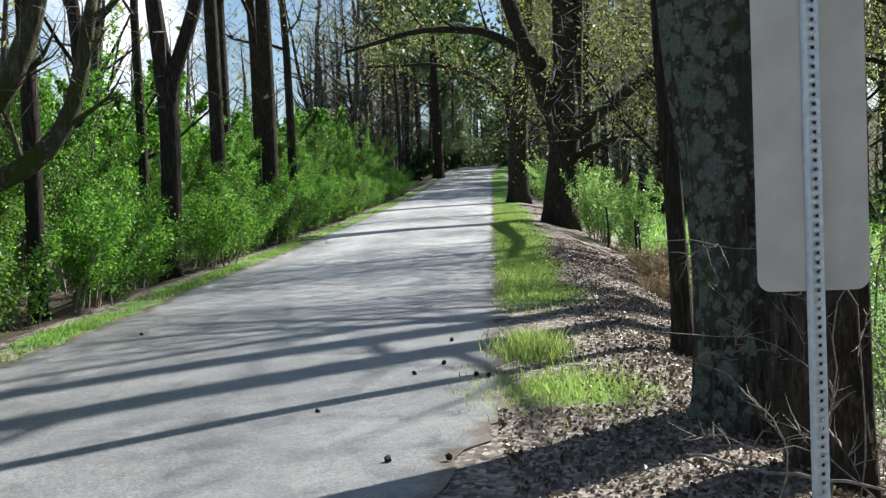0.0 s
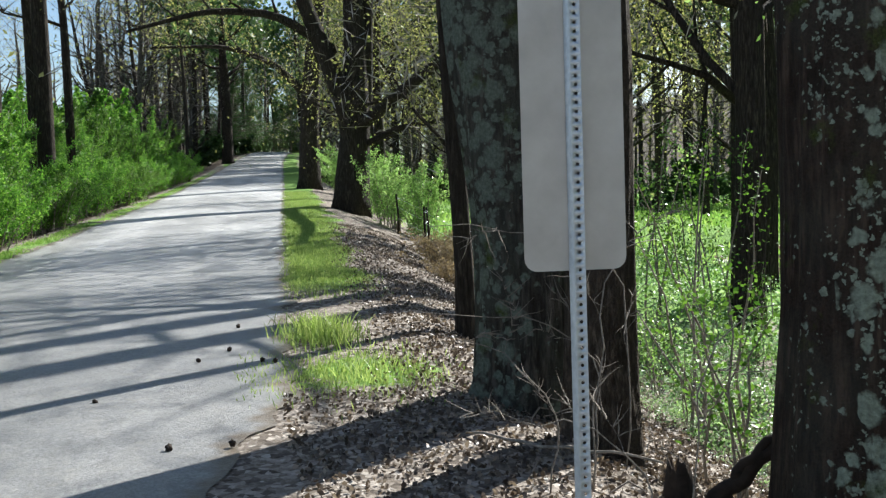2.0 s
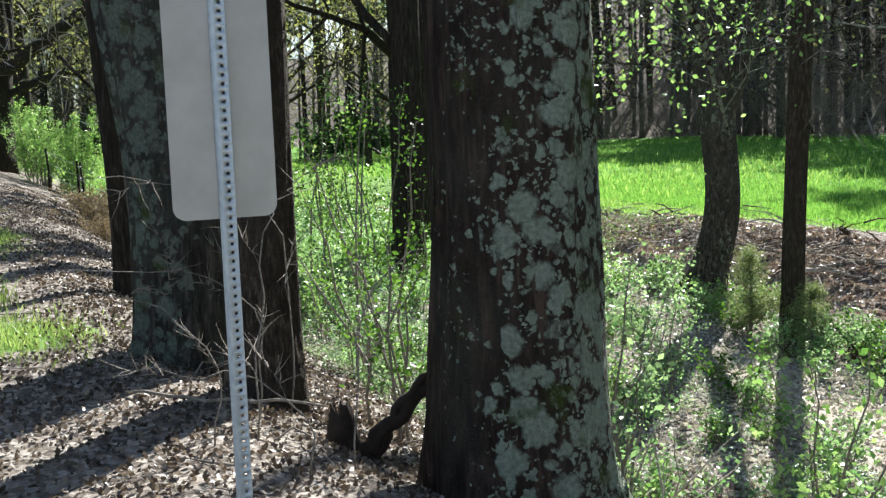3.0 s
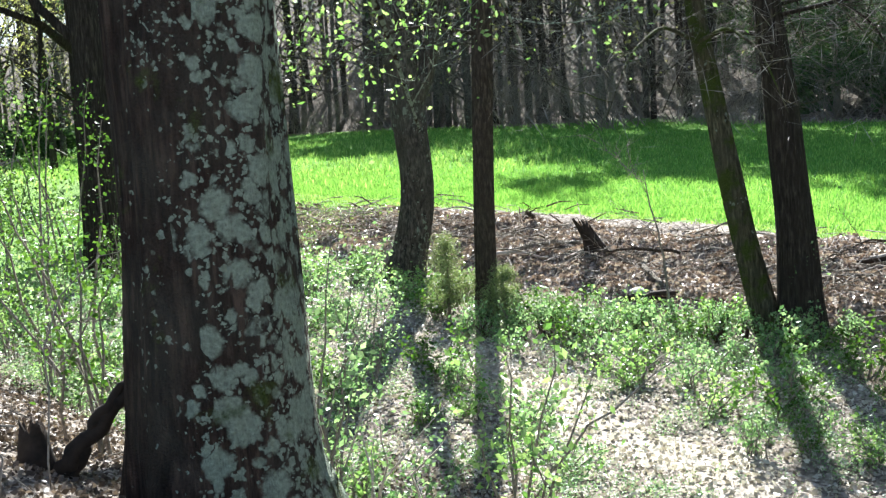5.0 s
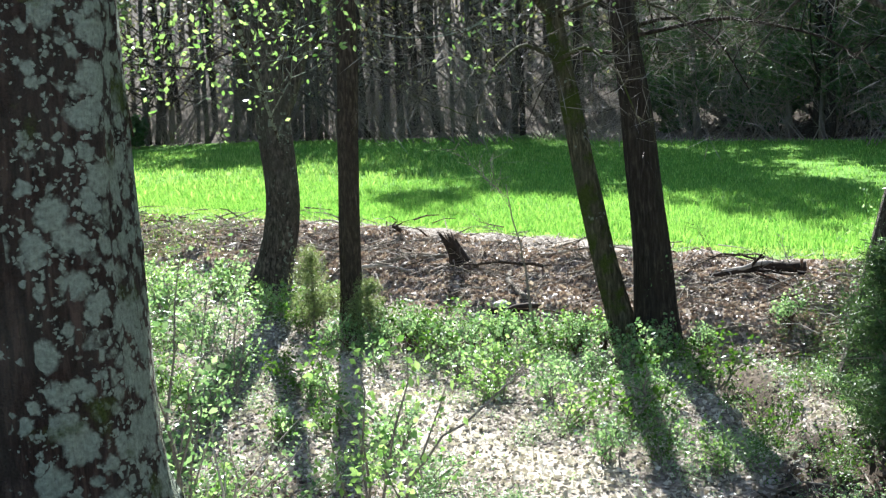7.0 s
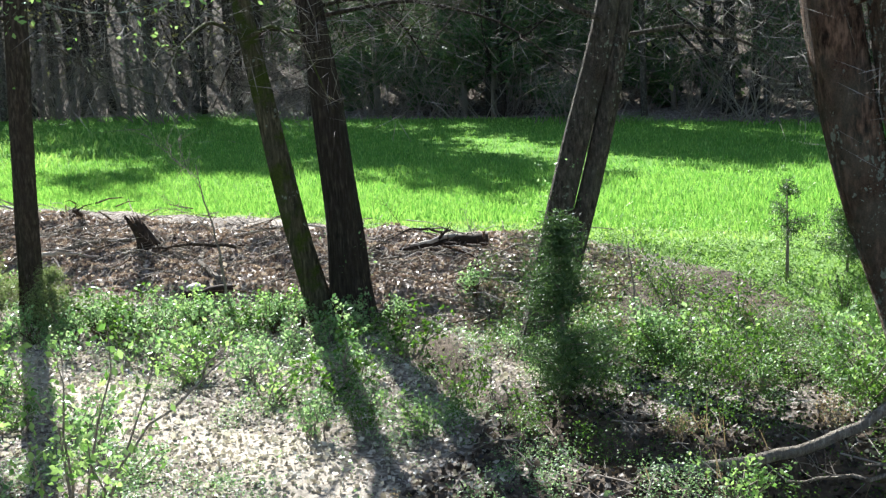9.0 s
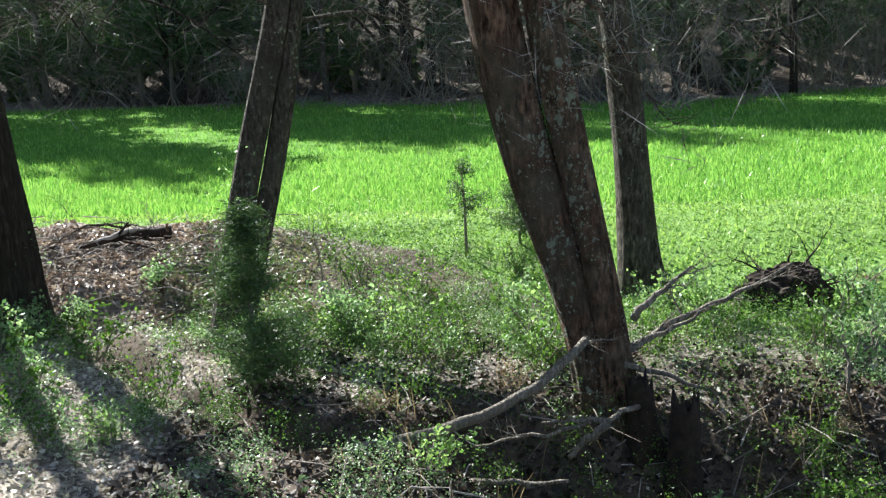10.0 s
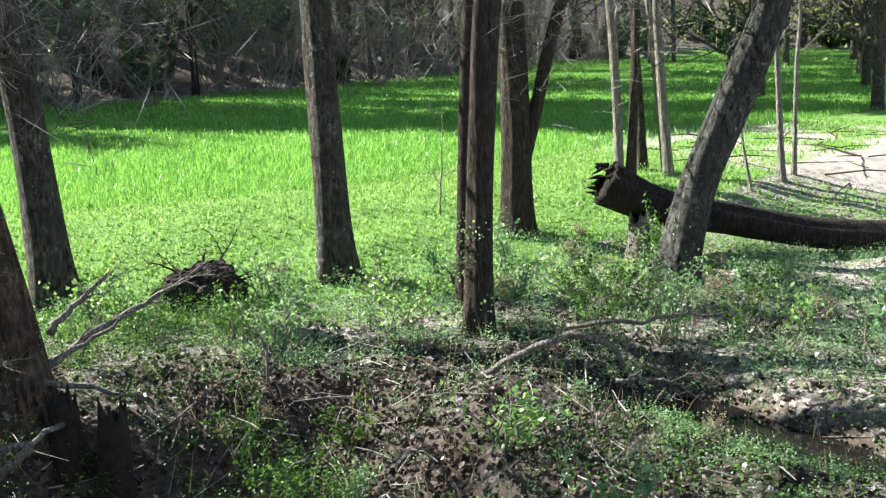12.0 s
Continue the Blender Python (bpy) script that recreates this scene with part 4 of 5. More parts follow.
def join_far(name, makers, spots, mat_of, label):
    """Many far trees as one mesh for each of their parts' kinds."""
    V, F, at = {}, {}, {}
    for k, (x, y) in enumerate(spots):
        m = np.array(pose(x, y, place(x, y), 0, 0, rng.uniform(0, 360)))
        s = rng.uniform(0.8, 1.25)
        for part in makers[k % len(makers)].children:
            kind = part.name.split(".")[0]
            kind = "wood" if kind in ("trunk", "branchwork") else kind
            me = part.data
            co = np.zeros(len(me.vertices) * 3, np.float32)
            me.vertices.foreach_get("co", co)
            me.calc_loop_triangles()
            tri = np.zeros(len(me.loop_triangles) * 3, np.int32)
            me.loop_triangles.foreach_get("vertices", tri)
            base = at.get(kind, 0)
            V.setdefault(kind, []).append(co.reshape(-1, 3) * s @ m[:3, :3].T + m[:3, 3])
            F.setdefault(kind, []).append(tri.reshape(-1, 3) + base)
            at[kind] = base + len(me.vertices)
    for kind in V:
        tagged(mesh_object(name + "_" + kind, np.concatenate(V[kind]), np.concatenate(F[kind]), mat_of[kind], None, "", False), label, "woods", kind="stuff")


join_far("far_woods", woods[:6], far_spots, {"wood": M_GREY, "twig_spray": M_HAZE, "crown": M_BUDS}, "distant bare grey woods in early spring")
brush = []
for k in range(3):
    e = thing("brush", 0, 0, "tangle of bare grey twigs at the woods' edge", "brush", "bare brush at the woods' edge", 0)
    V, F, tips = [], [], []
    r2 = random.Random(500 + k)
    for j in range(13):
        a = r2.uniform(0, 6.28)
        grow(V, F, tips, r2, Vector((r2.gauss(0, 0.5), r2.gauss(0, 0.5), -0.1)), Vector((math.cos(a), math.sin(a), r2.uniform(0.6, 1.6))).normalized(), r2.uniform(1.8, 3.6), 0.02, 1, 0.9, 0.05, 5)
    tagged(tube_object("branchwork", V, F, M_TWIG, e), kind="stuff")
    LV, LF = leaf_cloud(tips, 2, 0.15, 0.010, np.random.RandomState(k), 0.3, 24.0)
    tagged(mesh_object("twig_spray", LV, LF, M_TWIG, e, "", False), kind="stuff")
    brush.append(e)
spots = [(float(wood_x(y)) + rng.uniform(-2.0, 3.5), y + rng.uniform(-1, 1)) for y in np.arange(-45, 75, 1.3)]
copies(brush, spots, rng, 0.8, 1.7)
pines = []
for k in range(3):
    h = 22 + 2 * k
    pines.append(tree(0, 0, [[(0, 0, 0, 0.22), (0.1, 0.05, h * 0.3, 0.2), (0.1, 0.1, h * 0.6, 0.15)]], M_DARK, "tall dark pine at the edge of the woods", h, 16, 0, 450 + k, 1100, M_CEDAR, 0.42, False, 0.3, "pines in the woods", spread=0.2, z=0, first=0.42, far=True))
spots = [(float(wood_x(y)) + 2 + 12 * rng.random(), y + rng.uniform(-1, 1)) for y in np.arange(-45, 80, 2.6)]
spots += [(float(edge_x(y)) + s * rng.uniform(4, 10) - (2 if s < 0 else 0), y) for y in np.arange(88, 150, 6) for s in (-1, 1)] + [(rng.uniform(-6, 18), rng.uniform(130, 150)) for _ in range(10)] + [(rng.uniform(14, 46), rng.uniform(72, 100)) for _ in range(16)]
spots += [(1.0 + 1.6 * k, 173 + 5 * math.sin(2.3 * k)) for k in range(12)]
copies(pines, spots, rng, 0.8, 1.15)
ever = [cedar(0, 0, 9.0, 2.6, "dark green evergreen at the edge of the woods", 320 + k, 2.0, "evergreen", "evergreens in the woods") for k in range(2)]
spots = [(48, 18), (50, 13), (53, 21), (47, 8), (44, 2), (49, 4), (42, -3), (46, -8), (52, -1), (51, 27), (47, -14), (55, 10), (56, 33), (44, -11), (58, -22), (53, 16), (50, 20), (49, 23), (52, 24.5), (47.5, 16.5), (54, 18.5), (50, 15), (48.5, 11)] + [(rng.uniform(-12, 3), rng.uniform(118, 160)) for _ in range(10)] + [(rng.uniform(0, 16), rng.uniform(140, 160)) for _ in range(8)] + [(-14 + 1.7 * k + rng.uniform(-1, 1), rng.uniform(171, 192)) for k in range(24)]
copies(ever, spots, rng, 0.7, 1.3)
under = [shrub(0, 0, 2.4, 1.6, "shaded dark green thicket bush", M_CEDAR, 330 + k, 10, 2, 0.17, "thicket at the woods' edge") for k in range(2)]
spots = [(float(wood_x(y)) + rng.uniform(0.5, 9), y) for y in np.arange(-72, 26, 2.3)]
copies(under, spots + [(float(edge_x(y)) + side * rng.uniform(4, 14) - (2 if side < 0 else 0), y) for y in np.arange(85, 150, 5) for side in (-1, 1)] + [(rng.uniform(-8, 14), rng.uniform(132, 150)) for _ in range(14)] + [(rng.uniform(-14, 1), rng.uniform(112, 135)) for _ in range(14)] + [(rng.uniform(12, 48), rng.uniform(64, 84)) for _ in range(26)], rng, 0.8, 1.9)


# ---- grass, herbs and litter: uncountable stuff ----
def scatter(n, x0, x1, y0, y1, keep, rng):
    """n places in a rectangle, kept with the chance that keep(x, y) gives."""
    out = np.zeros((0, 2))
    while len(out) < n:
        p = np.stack([rng.uniform(x0, x1, n), rng.uniform(y0, y1, n)], 1)
        out = np.concatenate([out, p[rng.random_sample(n) < keep(p[:, 0], p[:, 1])]])
    return out[:n]


def blades(name, spots, height, width, mat, rng, label, lean=0.35):
    n = len(spots)
    Z = ground_z(spots[:, 0], spots[:, 1])
    a = rng.uniform(0, 2 * np.pi, n)
    h = height * rng.uniform(0.55, 1.25, n)
    w = width * rng.uniform(0.7, 1.3, n)
    base = np.stack([spots[:, 0], spots[:, 1], Z - 0.01], 1)
    side = np.stack([np.cos(a), np.sin(a), 0 * a], 1) * w[:, None]
    tip = base + np.stack([rng.normal(0, lean, n) * h, rng.normal(0, lean, n) * h, h], 1)
    mid = base * 0.45 + tip * 0.55 + np.stack([0 * a, 0 * a, 0.12 * h], 1)
    V = np.stack([base - side, base + side, mid + side * 0.8, mid - side * 0.8, tip], 1).reshape(-1, 3)
    i = np.arange(n)[:, None] * 5
    F = np.concatenate([i + np.array([0, 1, 2]), i + np.array([0, 2, 3]), i + np.array([3, 2, 4])], 1).reshape(-1, 3)
    return tagged(mesh_object(name, V, F, mat, None, "", False), label, "grass", kind="stuff")


R = np.random.RandomState(9)
crop = lambda x, y: zones(x, y)[1]
blades("field_grass", scatter(105000, 16.5, 30, -26, 34, lambda x, y: crop(x, y) * smooth(32, 17, x), R), 0.15, 0.009, M_CROP, R, "knee-high bright green rye in the field")
blades("field_grass_beyond", scatter(85000, 24, 62, -50, 60, lambda x, y: crop(x, y) * (0.25 + smooth(62, 24, x)), R), 0.12, 0.016, M_CROP, R, "bright green rye farther out in the field")
blades("lawn_grass", scatter(42000, 11, 24, -22, 28, lambda x, y: np.clip(zones(x, y)[0], 0, 1) * 0.9, R), 0.07, 0.014, M_BLADE, R, "short pale green grass along the field")
blades("verge_grass", scatter(30000, 0.0, 4.5, 6, 45, lambda x, y: zones(x, y)[0] * (1 - smooth(0.5, 1.6, x - edge_x(y))) * np.clip(14 / y, 0.15, 1), R), 0.065, 0.005, M_VERGE, R, "thin fresh grass on the verge")
blades("verge_tuft", scatter(700, 0.2, 1.8, 6.6, 10.2, lambda x, y: np.exp(-((x - 0.75) / 0.22) ** 2 - ((y - 9.4) / 0.35) ** 2), R), 0.22, 0.005, M_VERGE, R, "taller tuft of grass at the lane's edge")
blades("hedge_foot_grass", scatter(9000, -6, 2, 6, 70, lambda x, y: np.exp(-((x - edge_x(y) + 4.75) / 0.18) ** 2) * np.clip(0.5 + waves(x, y, 2.0, 61), 0, 1) * np.clip(12 / y, 0.1, 1), R), 0.055, 0.007, M_BLADE, R, "grass strip below the hedge")
blades("meadow_grass", scatter(14000, 5, 40, 24, 75, lambda x, y: 0.2 + 0.8 * (x - edge_x(y) > 5), R), 0.25, 0.03, M_BLADE, R, "sunlit meadow grass beyond the bank")


def herbs(name, n, area, keep, per, spread, size, lift, mat, label):
    c = scatter(n, *area, keep, R)
    z = ground_z(c[:, 0], c[:, 1]) + lift * R.uniform(0.2, 1.0, n)
    LV, LF = leaf_cloud(np.stack([c[:, 0], c[:, 1], z], 1), per, spread, size, R, 0.05, 1.5, 2.2)
    return tagged(mesh_object(name, LV, LF, mat, None, "", False), label, "undergrowth", kind="stuff")


patchy = lambda x, y: np.clip(0.3 + 0.35 * smooth(2.5, 0.5, y) + 0.8 * waves(x, y, 1.7, 31) + 0.5 * waves(x, y, 0.6, 34) - 1.3 * np.exp(-((x - 8.5 - 0.4 * (y - 6.7)) / 0.5) ** 2) * smooth(2, 4, y), 0.02, 1) * smooth(2.8, 4.5, x - edge_x(y)) * (1 - smooth(11.8, 12.4, x - edge_x(y)) * smooth(2.8, 4.2, y)) * smooth(0.2, 0.5, gully_far(x, y)) * (1 - 0.75 * np.exp(-((x - 9.9) / 1.2) ** 2 - ((y - 1.5) / 1.1) ** 2)) * smooth(0.3, 0.6, pool_far(x, y)) * (1 - 0.7 * smooth(10.2, 9.2, x) * smooth(-5.6, -4.4, y) * smooth(1.4, 0.4, y)) * (1 - 0.85 * smooth(8.3, 9.2, x) * smooth(12.0, 11.2, x) * smooth(-3.2, -2.2, y) * smooth(3.6, 2.4, y))
herbs("ground_herbs", 12500, (4, 13.5, -13, 18), patchy, 24, 0.05, 0.0155, 0.12, M_HERB, "low green herbs covering the wet ground")
herbs("lawn_clover", 6500, (11, 19, -14, 4), lambda x, y: smooth(-0.2, 0.5, waves(x, y, 1.3, 33) + 0.4), 12, 0.08, 0.02, 0.05, M_BLADE, "clover and weeds in the pale grass")
herbs("bank_weeds", 1500, (5, 13, 12, 30), lambda x, y: 0.6 + 0 * x, 14, 0.12, 0.05, 0.25, M_HERB, "green weeds on the far low ground")
herbs("ditch_herbs", 420, (3.9, 6.9, -7.6, -4.0), lambda x, y: 0.9 * smooth(0.45, 0.75, pool_far(x, y)), 13, 0.07, 0.024, 0.10, M_HEDGE, "low green herbs along the ditch")
herbs("thicket_weeds", 1600, (8.4, 12.6, -3.0, 3.4), lambda x, y: np.clip(0.4 + waves(x, y, 0.9, 83), 0, 1), 22, 0.06, 0.016, 0.42, M_HEDGE, "dark green weeds standing round the twin trunks")
herbs("heap_foot_herbs", 1500, (11.2, 15.9, -0.5, 5.0), lambda x, y: np.clip(0.5 + waves(x, y, 1.2, 81), 0, 1), 20, 0.07, 0.017, 0.16, M_HEDGE, "dark green weeds between the brush heap and the field")
bank = lambda x, y: smooth(0.5, 1.3, x - edge_x(y)) * (1 - smooth(4.5, 6.5, x - edge_x(y)))


def litter(name, n, area, keep, size, label, mat=None):
    c = scatter(n, *area, keep, R)
    z = ground_z(c[:, 0], c[:, 1]) + 0.008 + 0.02 * R.random_sample(n)
    LV, LF = leaf_cloud(np.stack([c[:, 0], c[:, 1], z], 1), 1, 0.004, size, R, 0.0, 1.5)
    return tagged(mesh_object(name, LV, LF, mat or M_DEAD, None, "", False), label, "leaf litter", kind="stuff")


litter("bank_litter", 64000, (0.3, 6.5, 2.5, 26), lambda x, y: np.clip(bank(x, y) + (y < 7.2) * (x > 0.25) * 0.8, 0, 1) * np.clip(9 / y, 0.2, 1), 0.024, "dry brown fallen leaves on the bank")
litter("brush_litter", 40000, (11.5, 18, 3, 30), lambda x, y: smooth(12, 13, x - 0.046 * y) * (1 - smooth(15.0, 15.7, x - 0.046 * y)) * np.clip(14 / y, 0.4, 1), 0.05, "bleached fallen leaves in the brush pile", M_DRY)
litter("low_litter", 34000, (4.5, 13, -12, 14), lambda x, y: (0.25 + 0.75 * smooth(1, 4, y)) * (1 - 0.85 * zones(x, y)[3]), 0.04, "pale fallen leaves on the low ground", M_SILVER)

# leaf colour darkened here in place of shade under the twin trunks
litter("hollow_litter", 26000, (4.8, 12, -12, 3.2), lambda x, y: (0.08 + 0.9 * zones(x, y)[3]) * smooth(0.25, 0.6, pool_far(x, y)), 0.05, "fallen leaves darkened as shade round the root hollow", M_SHADE_LITTER)

litter("brown_litter", 5500, (6.2, 10.0, -6.0, -1.8), lambda x, y: np.clip(0.45 + waves(x, y, 1.0, 95), 0, 1) * smooth(0.5, 0.8, pool_far(x, y)), 0.04, "brown fallen leaves on the dark ground", M_DEAD)


def sticks(name, n, area, keep, lo, hi, r, mat, label, tilt=0.12, lift=0.05):
    c = scatter(n, *area, keep, R)
    V, F = [], []
    for x, y in c:
        a, L = R.uniform(0, 6.28), R.uniform(lo, hi)
        d = Vector((math.cos(a), math.sin(a), R.normal(0, tilt))).normalized()
        p = Vector((x, y, place(x, y) + lift * R.random_sample()))
        pts = [p, p + d * L * 0.5 + Vector((0, 0, R.normal(0.02, 0.03))), p + d * L]
        for q in pts:
            q.z = max(q.z, place(q.x, q.y) + 0.01)
        k = r * R.uniform(0.5, 1.5)
        tube(V, F, pts, [k, k * 0.8, k * 0.4], 4, False)
    return tagged(tube_object(name, V, F, mat), label, "sticks", kind="stuff")


heap = lambda x, y: np.exp(-((x - 0.046 * y - 13.9) / 1.1) ** 2) * np.clip(0.45 + waves(x, y, 1.4, 91), 0.05, 1)
sticks("brush_pile", 620, (12.0, 17.4, 3.5, 26), heap, 0.2, 1.2, 0.012, M_WOOD, "heap of dead sticks and brush along the field", 0.16, 0.2)
sticks("brush_pile_dark", 140, (12.0, 17.4, 3.5, 26), heap, 0.15, 0.8, 0.016, M_RED, "brown sticks and broken twigs in the brush heap", 0.22, 0.3)
sticks("brush_pile_fine", 700, (12.0, 17.4, 3.5, 22), heap, 0.12, 0.6, 0.007, M_PALE, "fine twigs in the brush heap", 0.25, 0.2)
blades("dry_stalks", scatter(650, 5.3, 9.8, -8.5, 1.5, lambda x, y: np.clip(0.3 + waves(x, y, 1.1, 71), 0, 1), R), 0.36, 0.004, M_STRAW, R, "thin dry stalks standing on the low ground", 0.25)
sticks("dead_sticks", 290, (5.5, 11, -9, 3), lambda x, y: 0.6 + 0 * x, 0.15, 0.8, 0.007, M_TWIG, "dead sticks on the low ground", 0.15, 0.08)
sticks("pale_sticks", 200, (6.0, 9.6, -6.0, 1.5), lambda x, y: 0.6 + 0 * x, 0.12, 0.7, 0.007, M_PALE, "bleached broken twigs on the dark ground", 0.2, 0.1)
sticks("bank_twigs", 160, (0.5, 4.5, 3, 14), bank, 0.1, 0.5, 0.005, M_TWIG, "small dry twigs on the bank", 0.1, 0.02)
sticks("sand_sticks", 60, (13, 20, -22, -12), lambda x, y: zones(x, y)[2], 0.3, 1.8, 0.014, M_ROT, "dark driftwood sticks on the sandy flat", 0.06, 0.03)
stalks = [shrub(0, 0, 0.62, 0.22, "upright weeds with brown stalks and green tops", M_HERB, 275 + k, 11, 1, 0.026, "stalky weeds before the brush heap", "weeds", 0.09, M_RED, "weeds", 0.55) for k in range(3)]
copies(stalks, [(10.6 + 0.32 * k + 0.25 * math.sin(5 * k), 9.9 - 0.62 * k + 0.4 * math.sin(3.1 * k)) for k in range(9)] + [(11.9 + 0.2 * math.sin(4 * k), 8.6 - 0.4 * k) for k in range(5)] + [(10.9, 9.1), (11.3, 8.4), (11.2, 9.4)], rng, 0.7, 1.15)
weeds = [shrub(0, 0, 0.55, 0.35, "small clump of dry brown weeds on the low ground", M_STRAW, 270 + k, 14, 1, 0.022, "dry weeds on the low ground", "weeds", 0.08, None, "weeds") for k in range(2)]
spots = []
while len(spots) < 26:
    x, y = rng.uniform(5.8, 13.5), rng.uniform(-9.5, 3.5)
    spots.append((x, y))
copies(weeds, spots, rng, 0.4, 0.8)


# ---- the sign ----
def sign():
    e = thing("road_sign", 1.03, 2.93, "plain back of a weathered aluminium sign on a perforated steel post", "road sign")
    # post: a channel whose web is pierced by a row of holes one inch apart
    V, F = [], []
    pitch, half, hole, n = 0.0254, 0.0165, 0.0055, 8
    cells = 106

    def cell(z0, y, flip):
        c = len(V)
        for k in range(n):
            a = 2 * math.pi * k / n
            V.append((hole * math.cos(a), y, z0 + pitch / 2 + hole * math.sin(a)))
        for k in range(n):
            a = 2 * math.pi * k / n
            s = 1 / max(abs(math.cos(a)), abs(math.sin(a)))
            V.append((half * max(-1, min(1, math.cos(a) * s)), y, z0 + pitch / 2 + pitch / 2 * max(-1, min(1, math.sin(a) * s))))
        for k in range(n):
            q = (c + k, c + (k + 1) % n, c + n + (k + 1) % n, c + n + k)
            F.append(q[::-1] if flip else q)
        return c

    for j in range(cells):
        a = cell(j * pitch, 0.0, False)
        b = cell(j * pitch, 0.003, True)
        for k in range(n):
            F.append((a + (k + 1) % n, a + k, b + k, b + (k + 1) % n))
    top = cells * pitch
    for s in (-1, 1):
        prof = [(s * half, 0.0), (s * (half + 0.004), 0.028), (s * (half + 0.008), 0.030), (s * (half + 0.008), 0.033), (s * (half + 0.001), 0.032), (s * (half - 0.003), 0.003)]
        c = len(V)
        for z in (0, top):
            V.extend([(x, y, z) for x, y in prof])
        m = len(prof)
        for k in range(m):
            q = (c + k, c + (k + 1) % m, c + m + (k + 1) % m, c + m + k)
            F.append(q if s > 0 else q[::-1])
    post = mesh_object("post", V, F, M_ZINC, e, "galvanised steel channel post with a row of holes", False)
    post.location.z = -0.15
    # panel with rounded corners
    bm = bmesh.new()
    w, h, r, t = 0.305, 0.914, 0.038, 0.0025
    ring = []
    for cx, cz, a0 in ((w / 2 - r, h - r, 0), (-w / 2 + r, h - r, 90), (-w / 2 + r, r, 180), (w / 2 - r, r, 270)):
        for k in range(7):
            a = radians(a0 + 15 * k)
            ring.append((cx + r * math.cos(a), cz + r * math.sin(a)))
    front = [bm.verts.new((x, 0.034, z)) for x, z in ring]
    rear = [bm.verts.new((x, 0.034 + t, z)) for x, z in ring]
    bm.faces.new(front)
    bm.faces.new(rear[::-1])
    for k in range(len(ring)):
        j = (k + 1) % len(ring)
        bm.faces.new((front[j], front[k], rear[k], rear[j]))
    bmesh.ops.recalc_face_normals(bm, faces=bm.faces)
    me = bpy.data.meshes.new("panel")
    bm.to_mesh(me)
    me.materials.append(M_PANEL)
    panel = new("panel", me)
    panel.parent = e
    panel.location = (-0.004, 0, 1.256)
    for z in (1.265 + 0.085, 1.265 + 0.83):
        V, F = [], []
        tube(V, F, [(0, -0.007, z), (0, -0.005, z), (0, 0.036, z)], [0.006, 0.0085, 0.0085], 6)
        tube_object("bolt", V, F, M_ZINC, e, "small steel bolt head", False)
    e.rotation_euler = (0, radians(-0.4), radians(-4))
    return e


sign()


# ---- fallen wood ----
def limb_thing(name, line, mat, label, category, seed=1, twigs=0, sides=10, steps=16, tw_len=0.5, foot=None):
    """A dead branch lying along a line of (x, y, z, r), z above the ground under its first point."""
    x0, y0 = line[0][:2]
    e = thing(name, x0, y0, label, category, "", foot)
    pts, rad = bend([(x - x0, y - y0, z, r) for x, y, z, r in line], steps)
    rng = random.Random(seed)
    V, F, tips = [], [], []
    for p in pts[1:-1]:
        p += Vector((rng.gauss(0, 0.012), rng.gauss(0, 0.012), rng.gauss(0, 0.012)))
    tube(V, F, pts, rad, sides, True, 0.08, 0, seed)
    tube_object("stem", V, F, mat, e)
    for k in range(twigs):
        V, F = [], []
        i = rng.randrange(steps // 4, steps - 1)
        d = (pts[i + 1] - pts[i - 1]).normalized()
        side = Vector((rng.gauss(0, 1), rng.gauss(0, 1), rng.uniform(0.0, 0.8))).normalized()
        grow(V, F, tips, rng, pts[i], (d * 0.6 + side).normalized(), tw_len * rng.uniform(0.5, 1.2), rad[i] * 0.45, 1, 0.8, 0.0, 5)
        tagged(tube_object("side_branch", V, F, mat, e), kind="stuff")
    return e


def fallen_log():
    x0, y0 = 12.5, -8.55
    e = thing("fallen_log", x0, y0, "thick dark fallen log lying across a broken stump", "log")
    ground0 = place(x0, y0)
    line = []
    for t in np.linspace(0, 1, 22):
        x, y = x0 - 2.3 * t, y0 - 5.4 * t
        z = place(x, y) + 0.12 + 0.9 * math.exp(-t / 0.32)
        line.append((x - x0, y - y0, z - ground0 + 0.015 * math.sin(9 * t), 0.215 - 0.03 * t + 0.09 * math.exp(-t / 0.1)))
    pts, rad = bend(line, 44)
    V, F = [], []
    tube(V, F, pts, rad, 26, True, 0.16, 0, 5)
    tube_object("stem", V, F, M_DARK, e)
    rng = random.Random(3)
    for k in range(16):
        V, F = [], []
        a = k * 0.41
        out = rng.uniform(0.16, 0.28)
        p = pts[0] + Vector((math.cos(a) * out, -0.05, math.sin(a) * out))
        q = p + Vector((rng.gauss(0, 0.05), rng.uniform(0.06, 0.26), rng.gauss(0, 0.06)))
        tube(V, F, [p, (p + q) / 2 + Vector((0, 0, rng.gauss(0, 0.02))), q], [0.045, 0.03, 0.008], 6, True, 0.4, 0, k)
        tube_object("splinter", V, F, M_DARK, e)
    return e


